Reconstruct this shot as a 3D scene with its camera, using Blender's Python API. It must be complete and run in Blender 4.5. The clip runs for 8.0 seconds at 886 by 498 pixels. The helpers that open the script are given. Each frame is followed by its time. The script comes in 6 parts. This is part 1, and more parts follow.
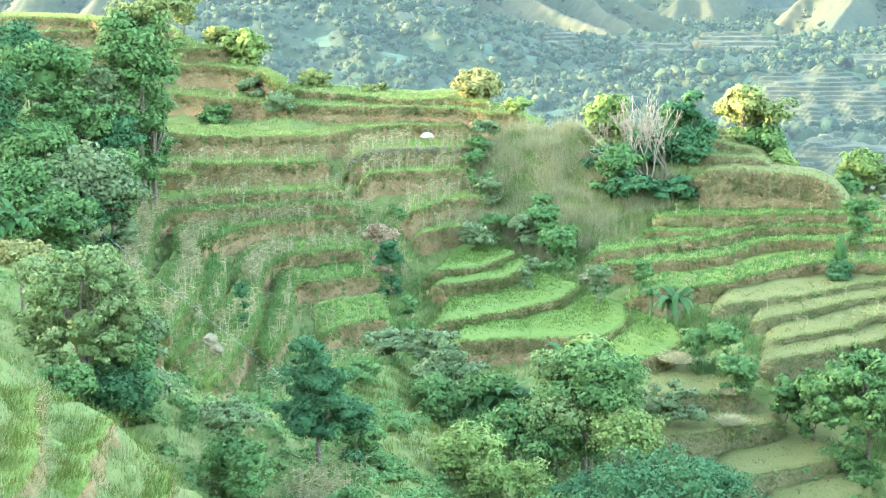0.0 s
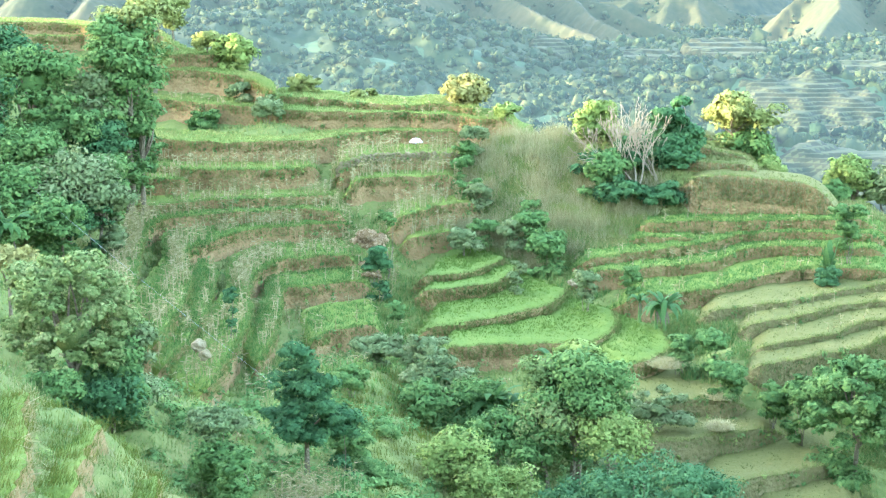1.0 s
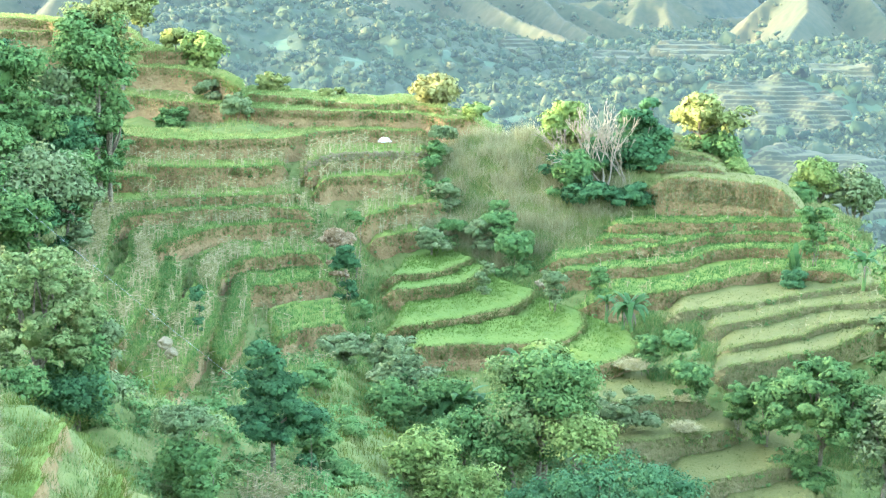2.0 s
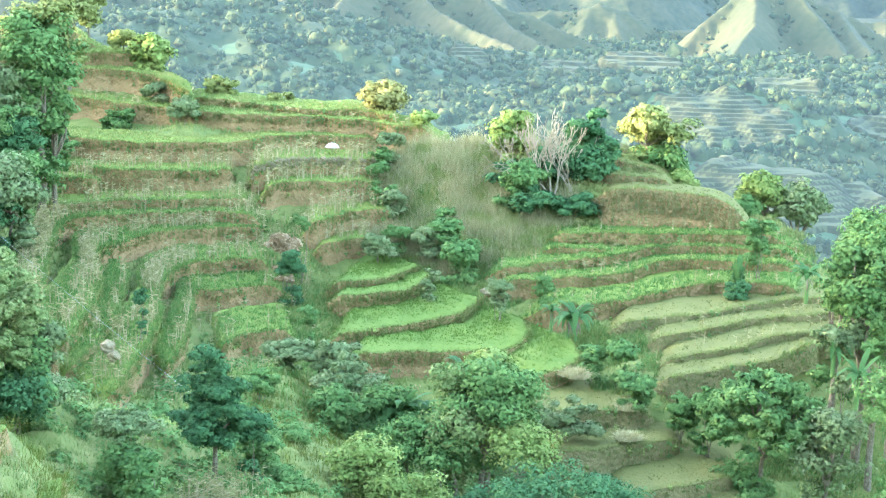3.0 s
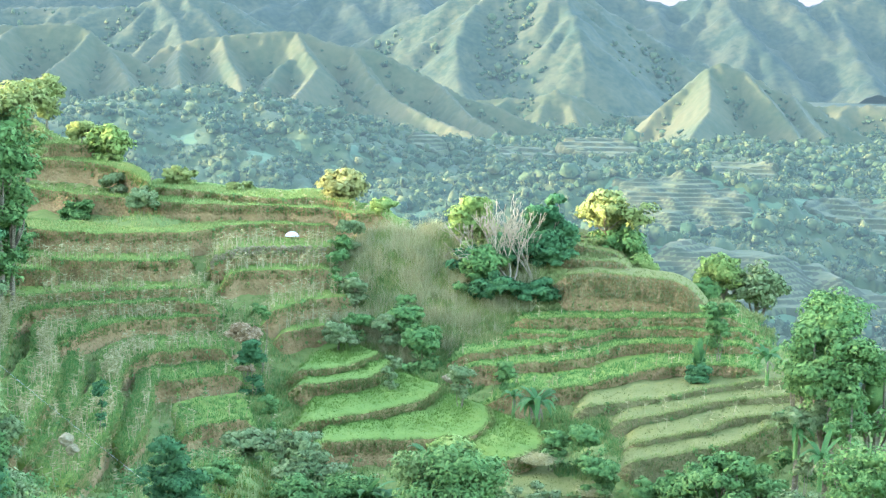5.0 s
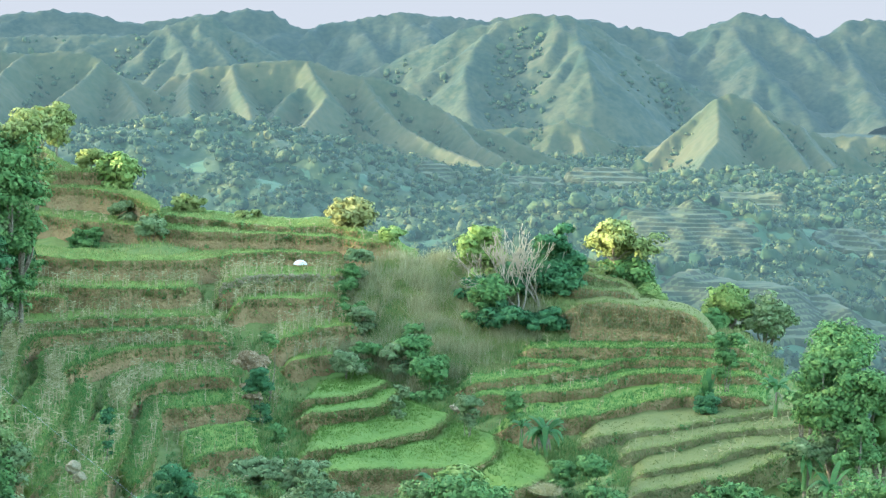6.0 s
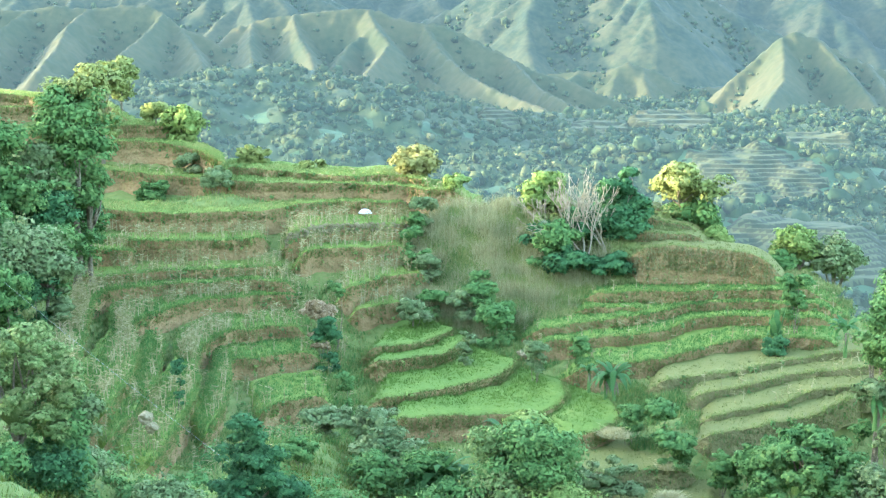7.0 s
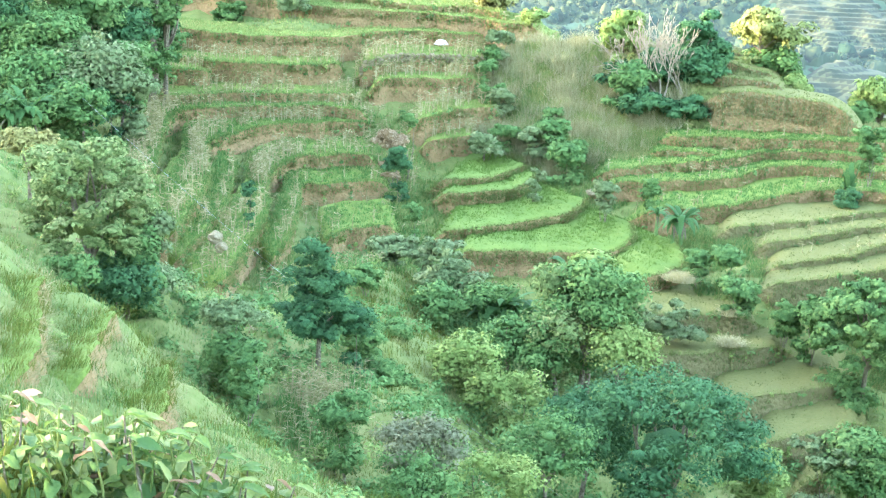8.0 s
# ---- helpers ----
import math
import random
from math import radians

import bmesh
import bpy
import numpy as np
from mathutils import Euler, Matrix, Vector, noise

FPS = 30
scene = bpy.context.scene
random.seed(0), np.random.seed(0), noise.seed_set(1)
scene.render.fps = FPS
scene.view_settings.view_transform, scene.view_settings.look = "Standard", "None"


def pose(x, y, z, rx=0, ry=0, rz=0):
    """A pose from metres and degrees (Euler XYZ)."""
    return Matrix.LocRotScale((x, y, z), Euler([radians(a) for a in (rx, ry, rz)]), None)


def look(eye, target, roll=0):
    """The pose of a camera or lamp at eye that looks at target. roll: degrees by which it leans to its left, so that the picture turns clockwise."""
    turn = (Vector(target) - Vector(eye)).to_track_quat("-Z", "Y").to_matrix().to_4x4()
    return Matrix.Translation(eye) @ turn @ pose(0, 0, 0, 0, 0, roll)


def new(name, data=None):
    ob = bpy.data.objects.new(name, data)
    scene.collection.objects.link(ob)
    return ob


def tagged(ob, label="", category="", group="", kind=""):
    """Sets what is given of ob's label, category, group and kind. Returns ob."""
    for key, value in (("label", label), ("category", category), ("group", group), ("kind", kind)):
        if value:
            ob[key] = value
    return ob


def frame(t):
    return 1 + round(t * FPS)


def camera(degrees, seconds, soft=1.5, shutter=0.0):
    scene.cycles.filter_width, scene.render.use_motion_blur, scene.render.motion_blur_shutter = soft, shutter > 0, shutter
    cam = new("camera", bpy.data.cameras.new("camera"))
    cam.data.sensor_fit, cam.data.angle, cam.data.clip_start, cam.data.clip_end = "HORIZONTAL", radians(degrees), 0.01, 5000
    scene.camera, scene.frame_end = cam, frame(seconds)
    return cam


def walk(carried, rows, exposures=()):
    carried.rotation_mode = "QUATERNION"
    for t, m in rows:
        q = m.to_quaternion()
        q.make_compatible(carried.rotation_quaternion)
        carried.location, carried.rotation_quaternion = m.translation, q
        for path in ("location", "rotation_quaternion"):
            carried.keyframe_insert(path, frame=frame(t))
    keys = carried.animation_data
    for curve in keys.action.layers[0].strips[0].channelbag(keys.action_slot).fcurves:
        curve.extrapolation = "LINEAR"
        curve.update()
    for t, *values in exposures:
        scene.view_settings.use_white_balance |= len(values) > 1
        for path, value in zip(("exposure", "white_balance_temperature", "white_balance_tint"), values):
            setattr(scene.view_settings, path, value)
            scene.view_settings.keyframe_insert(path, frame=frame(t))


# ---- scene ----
cam = camera(31.0, 8.0, soft=1.3)
EYE = 40.0
ROWS = [
    (0.0, 0.00, -11.70, 0.00), (0.5, -0.07, -11.66, -0.07), (1.0, -0.41, -11.50, 0.12), (1.5, -0.76, -11.59, 0.31),
    (3.0, -3.55, -11.20, 2.05), (3.5, -3.93, -11.08, 2.19), (4.0, -3.79, -10.09, 1.05), (4.5, -4.92, -8.99, 1.55),
    (6.0, -4.56, -7.01, 1.72), (6.5, -3.33, -7.43, 1.21), (7.0, -2.25, -8.96, 0.34), (7.5, -0.83, -11.73, 0.64),
    (8.0, 0.16, -14.98, 2.72),
]
EXPO = [(0, 4.88, 6110, 19.5), (1.5, 4.88, 6060, 19.5), (3.5, 4.86, 5990, 20), (4.5, 4.80, 5890, 20), (6, 4.18, 5780, 10.5), (6.5, 4.19, 5800, 12.5), (7, 4.57, 5850, 14), (7.5, 4.84, 6090, 17.5), (8, 5.01, 6090, 23)]
walk(cam, [(t, pose(0, 0, EYE, 0, 0, yaw) @ pose(0, 0, 0, 90 + pitch) @ pose(0, 0, 0, 0, 0, roll)) for t, yaw, pitch, roll in ROWS], EXPO)

# ---- light: low sun from the side, clear hazy sky ----
SUN_AZ, SUN_EL = radians(-82), radians(9)
world = bpy.data.worlds.new("sky")
scene.world = world
world.use_nodes = True
wn = world.node_tree.nodes
sky = wn.new("ShaderNodeTexSky")
sky.sky_type, sky.sun_disc = "NISHITA", False
sky.sun_elevation, sky.sun_rotation = SUN_EL, SUN_AZ
sky.air_density, sky.dust_density = 1.0, 1.0
wn["Background"].inputs["Strength"].default_value = 0.15
way, split, low, veil = wn.new("ShaderNodeTexCoord"), wn.new("ShaderNodeSeparateXYZ"), wn.new("ShaderNodeMapRange"), wn.new("ShaderNodeMix")
veil.data_type = "RGBA"
low.interpolation_type = "SMOOTHSTEP"
for i, v in enumerate((0.04, 0.22, 1.0, 0.0), 1):
    low.inputs[i].default_value = v
world.node_tree.links.new(way.outputs["Generated"], split.inputs[0])
world.node_tree.links.new(split.outputs["Z"], low.inputs[0])
world.node_tree.links.new(low.outputs[0], veil.inputs[0])
world.node_tree.links.new(sky.outputs["Color"], veil.inputs[6])
veil.inputs[7].default_value = (0.27, 0.275, 0.28, 1)
world.node_tree.links.new(veil.outputs[2], wn["Background"].inputs["Color"])
sun = new("sun", bpy.data.lights.new("sun", "SUN"))
sun.data.energy, sun.data.angle, sun.data.color = 1.1, radians(2.5), (1.0, 0.86, 0.62)
to_sun = Vector((math.sin(SUN_AZ) * math.cos(SUN_EL), math.cos(SUN_AZ) * math.cos(SUN_EL), math.sin(SUN_EL)))
sun.matrix_world = look(to_sun * 200, (0, 0, 0))

# ---- materials ----
def mat(name, colors, scale=1.0, rough=0.85, fine=12.0, bump=0.3, leaf=0.0, island=0.0, obj_rand=0.0, detail=6, gloss=0.06, glow=None):
    """Two noise scales mixed over a colour ramp; leaf: share of light let through; island: brightness spread from piece
    to piece; glow: emission that stands for haze (r, g, b, strength).
    """
    m = bpy.data.materials.new(name)
    m.use_nodes = True
    nt = m.node_tree
    N, L = nt.nodes, nt.links
    bsdf = N["Principled BSDF"]
    co = N.new("ShaderNodeTexCoord")
    big, small = N.new("ShaderNodeTexNoise"), N.new("ShaderNodeTexNoise")
    big.inputs["Scale"].default_value, big.inputs["Detail"].default_value = scale, detail
    small.inputs["Scale"].default_value, small.inputs["Detail"].default_value = fine, 5
    for n in (big, small):
        L.new(co.outputs["Object"], n.inputs["Vector"])
    mix = N.new("ShaderNodeMath")
    mix.operation = "MULTIPLY_ADD"
    mix.inputs[1].default_value = 0.45
    L.new(small.outputs["Fac"], mix.inputs[0])
    half = N.new("ShaderNodeMath")
    half.operation = "MULTIPLY"
    half.inputs[1].default_value = 0.55
    L.new(big.outputs["Fac"], half.inputs[0])
    L.new(half.outputs[0], mix.inputs[2])
    fac = mix.outputs[0]
    if island or obj_rand:
        src = N.new("ShaderNodeNewGeometry").outputs["Random Per Island"] if island else N.new("ShaderNodeObjectInfo").outputs["Random"]
        add = N.new("ShaderNodeMath")
        add.operation = "MULTIPLY_ADD"
        add.inputs[1].default_value = island or obj_rand
        sub = N.new("ShaderNodeMath")
        sub.operation = "SUBTRACT"
        sub.inputs[1].default_value = (island or obj_rand) / 2
        L.new(src, add.inputs[0])
        L.new(fac, sub.inputs[0])
        L.new(sub.outputs[0], add.inputs[2])
        fac = add.outputs[0]
    ramp = N.new("ShaderNodeValToRGB")
    el = ramp.color_ramp.elements
    lo, hi = 0.28, 0.72
    el[0].position, el[1].position = lo, hi
    el[0].color, el[1].color = (*colors[0], 1), (*colors[-1], 1)
    for i, c in enumerate(colors[1:-1], 1):
        el.new(lo + (hi - lo) * i / (len(colors) - 1)).color = (*c, 1)
    L.new(fac, ramp.inputs["Fac"])
    L.new(ramp.outputs["Color"], bsdf.inputs["Base Color"])
    bsdf.inputs["Roughness"].default_value = rough
    bsdf.inputs["Specular IOR Level"].default_value = gloss
    if bump:
        b = N.new("ShaderNodeBump")
        b.inputs["Strength"].default_value, b.inputs["Distance"].default_value = bump, 0.3
        L.new(small.outputs["Fac"], b.inputs["Height"])
        L.new(b.outputs["Normal"], bsdf.inputs["Normal"])
    out = N["Material Output"]
    if leaf:
        tr, ms = N.new("ShaderNodeBsdfTranslucent"), N.new("ShaderNodeMixShader")
        L.new(ramp.outputs["Color"], tr.inputs["Color"])
        ms.inputs[0].default_value = leaf
        L.new(bsdf.outputs[0], ms.inputs[1])
        L.new(tr.outputs[0], ms.inputs[2])
        L.new(ms.outputs[0], out.inputs["Surface"])
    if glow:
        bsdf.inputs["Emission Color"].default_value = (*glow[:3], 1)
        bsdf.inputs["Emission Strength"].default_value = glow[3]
    return m


G_RICE = mat("young_rice", [(0.065, 0.118, 0.022), (0.095, 0.158, 0.03), (0.13, 0.185, 0.042)], 0.25, leaf=0.45, island=0.15, bump=0.0)
G_GRASS = mat("bank_grass", [(0.1, 0.16, 0.04), (0.165, 0.215, 0.06), (0.25, 0.245, 0.09)], 0.15, leaf=0.45, island=0.3, bump=0.0)
G_DARK = mat("weedy_grass", [(0.072, 0.1408, 0.0434), (0.1304, 0.2062, 0.0575), (0.2186, 0.2626, 0.0773)], 0.2, leaf=0.4, island=0.4, bump=0.0)
G_PALE = mat("dry_grass", [(0.11, 0.14, 0.042), (0.17, 0.19, 0.063), (0.25, 0.235, 0.095)], 0.2, leaf=0.45, island=0.4, bump=0.0)
G_REED = mat("tall_reed_grass", [(0.165, 0.2, 0.075), (0.25, 0.255, 0.112), (0.34, 0.32, 0.17)], 0.15, leaf=0.45, island=0.3, bump=0.0)
G_CORN = mat("dry_corn", [(0.16, 0.165, 0.06), (0.245, 0.225, 0.097), (0.33, 0.29, 0.15)], 0.4, leaf=0.4, island=0.5, bump=0.0)
G_STRAW = mat("straw", [(0.28, 0.25, 0.1), (0.37, 0.33, 0.15), (0.45, 0.41, 0.22)], 1.0, leaf=0.2, island=0.5, bump=0.0)
M_SOIL = mat("bank_earth", [(0.1247, 0.1067, 0.0386), (0.202, 0.1408, 0.0583), (0.2554, 0.1707, 0.0755), (0.1782, 0.1707, 0.0558)], 0.35, fine=4.0, bump=0.8)
M_TREAD = mat("tread_soil", [(0.0772, 0.1197, 0.0228), (0.1171, 0.1653, 0.0298), (0.1664, 0.1881, 0.0403)], 0.3, fine=5.0, bump=0.5)
M_PADDY = mat("flooded_rice_bed", [(0.066, 0.108, 0.02), (0.09, 0.137, 0.025), (0.122, 0.158, 0.034)], 0.3, fine=3.0, bump=0.3)
M_TREAD_P = mat("dry_tread", [(0.096, 0.104, 0.029), (0.124, 0.126, 0.036), (0.15, 0.142, 0.047)], 0.3, fine=5.0, bump=0.5)
M_GROUND = mat("hill_ground", [(0.07, 0.105, 0.026), (0.125, 0.15, 0.04), (0.18, 0.172, 0.06)], 0.12, fine=1.5, bump=0.8)
M_STONE = mat("wall_stone", [(0.155, 0.13, 0.066), (0.205, 0.172, 0.092), (0.26, 0.22, 0.125)], 0.8, fine=6.0, bump=0.8, obj_rand=0.2)
M_BARK = mat("bark", [(0.1, 0.085, 0.05), (0.17, 0.145, 0.09), (0.24, 0.21, 0.14)], 1.5, fine=10.0, bump=0.8)
M_BARKP = mat("pale_dead_wood", [(0.2, 0.165, 0.1), (0.28, 0.235, 0.15), (0.36, 0.305, 0.205)], 1.5, fine=10.0, bump=0.5)
L_MID = mat("leaf_mid_green", [(0.0464, 0.1053, 0.0306), (0.0918, 0.1762, 0.0481), (0.1688, 0.2462, 0.0725)], 0.4, leaf=0.2, island=0.2, bump=0.0)
L_DEEP = mat("leaf_deep_green", [(0.0249, 0.0787, 0.0279), (0.0518, 0.1229, 0.0436), (0.0972, 0.1925, 0.0646)], 0.4, leaf=0.2, island=0.2, bump=0.0)
L_LIGHT = mat("leaf_light_green", [(0.0987, 0.1622, 0.0365), (0.1686, 0.2371, 0.0578), (0.2673, 0.3015, 0.0942)], 0.4, leaf=0.2, island=0.2, bump=0.0)
# warm sun on the ridge trees is put into this leaf colour
L_SUNLIT = mat("leaf_sunlit_yellow", [(0.108, 0.146, 0.038), (0.185, 0.215, 0.06), (0.268, 0.28, 0.1)], 0.4, leaf=0.2, island=0.2, bump=0.0)
# golden blossom; also holds the sunlit tone of one ridge tree
L_GOLD = mat("leaf_golden", [(0.15, 0.152, 0.045), (0.24, 0.235, 0.075), (0.33, 0.315, 0.12)], 0.4, leaf=0.2, island=0.2, bump=0.0)
L_GREY = mat("leaf_grey_green", [(0.0711, 0.1187, 0.0411), (0.1333, 0.1816, 0.0688), (0.2309, 0.2609, 0.1175)], 0.4, leaf=0.2, island=0.2, bump=0.0)
L_PALE = mat("leaf_pale_green", [(0.0763, 0.1255, 0.0336), (0.1402, 0.1989, 0.0593), (0.2798, 0.3031, 0.1182)], 0.4, leaf=0.2, island=0.2, bump=0.0)
L_PALEGREY = mat("leaf_pale_grey", [(0.1, 0.115, 0.05), (0.15, 0.16, 0.08), (0.21, 0.215, 0.12)], 0.4, leaf=0.2, island=0.2, bump=0.0)
L_BAN = mat("banana_leaf", [(0.028, 0.0789, 0.0192), (0.055, 0.1302, 0.0336), (0.121, 0.2052, 0.0624)], 0.6, leaf=0.4, island=0.4, rough=0.6, gloss=0.12, bump=0.0)
L_PINK = mat("withered_pink_leaf", [(0.2, 0.14, 0.065), (0.3, 0.215, 0.11), (0.4, 0.31, 0.18)], 0.6, leaf=0.4, island=0.5, bump=0.0)
M_CLOTH = mat("white_cloth", [(0.36, 0.36, 0.34), (0.42, 0.42, 0.4), (0.47, 0.47, 0.45)], 2.0, bump=0.1)
# blue air of distance, put into the far materials as emission
HAZE_GLOW = (0.222, 0.36, 0.40)
# wooded slope: haze added as a faint blue emission
M_WOODS = mat("hazy_woods", [(0.02, 0.045, 0.022), (0.04, 0.07, 0.028), (0.07, 0.095, 0.036)], 0.02, fine=0.1, bump=0.4, glow=(*HAZE_GLOW, 0.0202))
# hills and mountains emit a constant share of haze over their own colours
M_HILL = mat("hazy_grass_hill", [(0.018, 0.032, 0.015), (0.033, 0.041, 0.017), (0.048, 0.049, 0.021), (0.06, 0.054, 0.024)], 0.013, fine=0.11, bump=1.0, glow=(*HAZE_GLOW, 0.0185))
M_RANGE = mat("hazy_range", [(0.005, 0.014, 0.01), (0.013, 0.022, 0.013), (0.027, 0.032, 0.017), (0.04, 0.04, 0.021)], 0.009, fine=0.07, bump=1.0, glow=(*HAZE_GLOW, 0.0239))
# distant field steps: field colour plus emitted haze
M_FTERR = mat("hazy_terrace", [(0.036, 0.048, 0.023), (0.055, 0.063, 0.029), (0.08, 0.08, 0.04)], 0.05, fine=0.4, bump=0.3, glow=(*HAZE_GLOW, 0.0129))
M_WIRE = mat("grey_cable", [(0.25, 0.25, 0.25), (0.32, 0.32, 0.32), (0.4, 0.4, 0.4)], 2.0, bump=0.0)
G_NEAR = mat("soft_slope_grass", [(0.036, 0.072, 0.011), (0.08, 0.113, 0.017), (0.112, 0.131, 0.023), (0.142, 0.126, 0.034)], 0.4, leaf=0.45, island=0.3, bump=0.0)
M_BANK = mat("grassy_bank", [(0.1, 0.1, 0.036), (0.15, 0.135, 0.053), (0.19, 0.16, 0.07)], 0.35, fine=4.0, bump=0.8)
# clearings glow faintly blue for the same haze
M_CLEAR = mat("hazy_clearing", [(0.014, 0.03, 0.013), (0.024, 0.04, 0.016), (0.034, 0.047, 0.019), (0.055, 0.06, 0.026)], 0.02, fine=0.15, bump=0.5, glow=(*HAZE_GLOW, 0.0156))
G_CROP = mat("green_crop", [(0.05, 0.118, 0.03), (0.08, 0.168, 0.041), (0.14, 0.213, 0.059)], 0.2, leaf=0.45, island=0.25, bump=0.0)
# darker banks of the distant fields, haze emitted here too
M_FRISER = mat("hazy_terrace_bank", [(0.02, 0.03, 0.018), (0.035, 0.042, 0.024), (0.05, 0.052, 0.03)], 0.05, fine=0.4, bump=0.3, glow=(*HAZE_GLOW, 0.0110))
G_STUB = mat("stubble_grass", [(0.098, 0.118, 0.032), (0.118, 0.135, 0.04), (0.145, 0.15, 0.051)], 0.25, leaf=0.4, island=0.15, bump=0.0)
M_MASS = mat("hazy_mountain", [(0.009, 0.02, 0.013), (0.019, 0.03, 0.016), (0.038, 0.042, 0.02), (0.05, 0.048, 0.025)], 0.012, fine=0.09, bump=1.0, glow=(*HAZE_GLOW, 0.0212))
# tree crowns across the valley, with haze as emission on the leaves
L_WOOD = mat("hazy_canopy", [(0.007, 0.021, 0.01), (0.017, 0.035, 0.015), (0.036, 0.052, 0.02), (0.062, 0.068, 0.027)], 0.035, fine=0.25, bump=0.0, island=0.3, glow=(*HAZE_GLOW, 0.0212))
# ---- mesh helpers ----
rng = np.random.default_rng(7)


def mesh(name, V, F, material, parent=None, label="", smooth=False):
    """A mesh object from arrays of places and of faces that all have the same number of corners."""
    V, F = np.asarray(V, np.float32), np.asarray(F, np.int32)
    me = bpy.data.meshes.new(name)
    me.vertices.add(len(V))
    me.vertices.foreach_set("co", V.ravel())
    me.loops.add(F.size)
    me.loops.foreach_set("vertex_index", F.ravel())
    me.polygons.add(len(F))
    me.polygons.foreach_set("loop_start", np.arange(len(F), dtype=np.int32) * F.shape[1])
    if smooth:
        me.polygons.foreach_set("use_smooth", np.ones(len(F), bool))
    me.update(calc_edges=True)
    me.materials.append(material)
    ob = new(name, me)
    if parent:
        ob.parent = parent
    if label:
        ob["label"] = label
    return ob


def part(name, bm, material, parent, label=""):
    me = bpy.data.meshes.new(name)
    bm.to_mesh(me)
    bm.free()
    me.materials.append(material)
    ob = new(name, me)
    ob.parent = parent
    if label:
        ob["label"] = label
    return ob


def grid_faces(nu, nv):
    i = np.arange(nu - 1)[:, None] * nv + np.arange(nv - 1)[None]
    return np.stack([i, i + 1, i + nv + 1, i + nv], -1).reshape(-1, 4)


def wave(x, y, s, seed=0):
    """Smooth, cheap, uneven waves of about s metres, from -1 to 1."""
    r = np.random.default_rng(seed)
    out = 0
    for k in range(7):
        a, p, f = r.uniform(0, 2 * math.pi), r.uniform(0, 6.28), r.uniform(0.6, 1.7) * 2 * math.pi / s
        out = out + np.sin((np.cos(a) * x + np.sin(a) * y) * f + p + 1.3 * np.sin((np.sin(a) * x - np.cos(a) * y) * f * 0.7 + p * 2))
    return out / 4.5


def spline(pts, step=0.4):
    """Points every step metres along a smooth line through pts."""
    P = np.array(pts, float)
    P = np.vstack([2 * P[0] - P[1], P, 2 * P[-1] - P[-2]])
    out = []
    for a, b, c, d in zip(P[:-3], P[1:-2], P[2:-1], P[3:]):
        n = max(2, int(np.linalg.norm((c - b)[:2]) / step))
        t = np.linspace(0, 1, n, endpoint=False)[:, None]
        out.append(0.5 * (2 * b + (c - a) * t + (2 * a - 5 * b + 4 * c - d) * t**2 + (3 * b - a - 3 * c + d) * t**3))
    return np.vstack(out + [P[-2][None]])


# ---- the land: edges of the terraces (x, y, level) and the slopes between them ----
EDGES = {}
EDGES["E1"] = [(-48.2, 166.8, 30.01), (-42.3, 166.5, 29.91), (-37.5, 165.9, 29.83), (-33.4, 163.2, 29.66), (-29.6, 161.0, 29.51)]
EDGES["E2"] = [(-45.4, 160.5, 28.59), (-41.5, 163.0, 28.65), (-36.6, 164.5, 28.66), (-30.4, 165.1, 28.61), (-25.7, 166.5, 28.63)]
EDGES["E3"] = [(-37.1, 158.8, 26.88), (-28.9, 161.3, 26.90), (-25.5, 162.9, 26.95), (-22.1, 163.1, 26.93), (-20.5, 165.8, 27.06)]
EDGES["E4"] = [(-32.4, 157.1, 25.64), (-27.1, 158.7, 25.66), (-22.6, 158.7, 25.61), (-19.0, 156.2, 25.45), (-16.3, 151.5, 25.19), (-13.8, 144.8, 24.83)]
EDGES["E4B"] = [(-16.6, 154.2, 23.84), (-12.1, 152.2, 23.72), (-8.8, 150.6, 23.62), (-5.5, 148.7, 23.52), (-2.3, 147.8, 23.46), (0.8, 148.4, 23.49), (3.4, 146.5, 23.40), (5.1, 143.4, 23.24)]
EDGES["E5"] = [(-30.4, 155.2, 23.62), (-25.7, 153.1, 23.46), (-20.5, 150.4, 23.28), (-16.1, 149.0, 23.17), (-11.7, 146.9, 23.04), (-7.5, 146.4, 22.99), (-3.3, 146.5, 22.98), (0.8, 145.6, 22.93), (4.4, 143.3, 22.80), (8.9, 141.7, 22.73)]
EDGES["E6"] = [(-27.1, 140.1, 21.63), (-22.4, 138.4, 21.45), (-18.9, 138.0, 21.36), (-15.0, 138.5, 21.35), (-11.1, 139.1, 21.36), (-8.7, 141.2, 21.47), (-7.3, 142.9, 21.56), (-3.3, 143.8, 21.60), (0.8, 143.6, 21.58), (3.9, 144.7, 21.65)]
EDGES["A1"] = [(-26.7, 137.8, 19.95), (-23.9, 135.5, 19.85), (-20.7, 133.3, 19.74), (-17.3, 132.7, 19.69), (-13.5, 133.3, 19.69), (-10.7, 134.1, 19.71), (-8.9, 135.2, 19.74)]
EDGES["A2"] = [(-26.4, 131.8, 19.34), (-23.1, 130.8, 19.27), (-20.7, 130.5, 19.23), (-19.8, 132.2, 19.29)]
EDGES["A3"] = [(-25.3, 125.9, 18.03), (-22.7, 125.4, 17.98), (-20.6, 126.2, 17.99), (-17.6, 127.6, 18.02), (-14.0, 128.4, 18.02), (-11.3, 129.1, 18.04), (-8.6, 130.1, 18.07), (-7.6, 131.4, 18.12)]
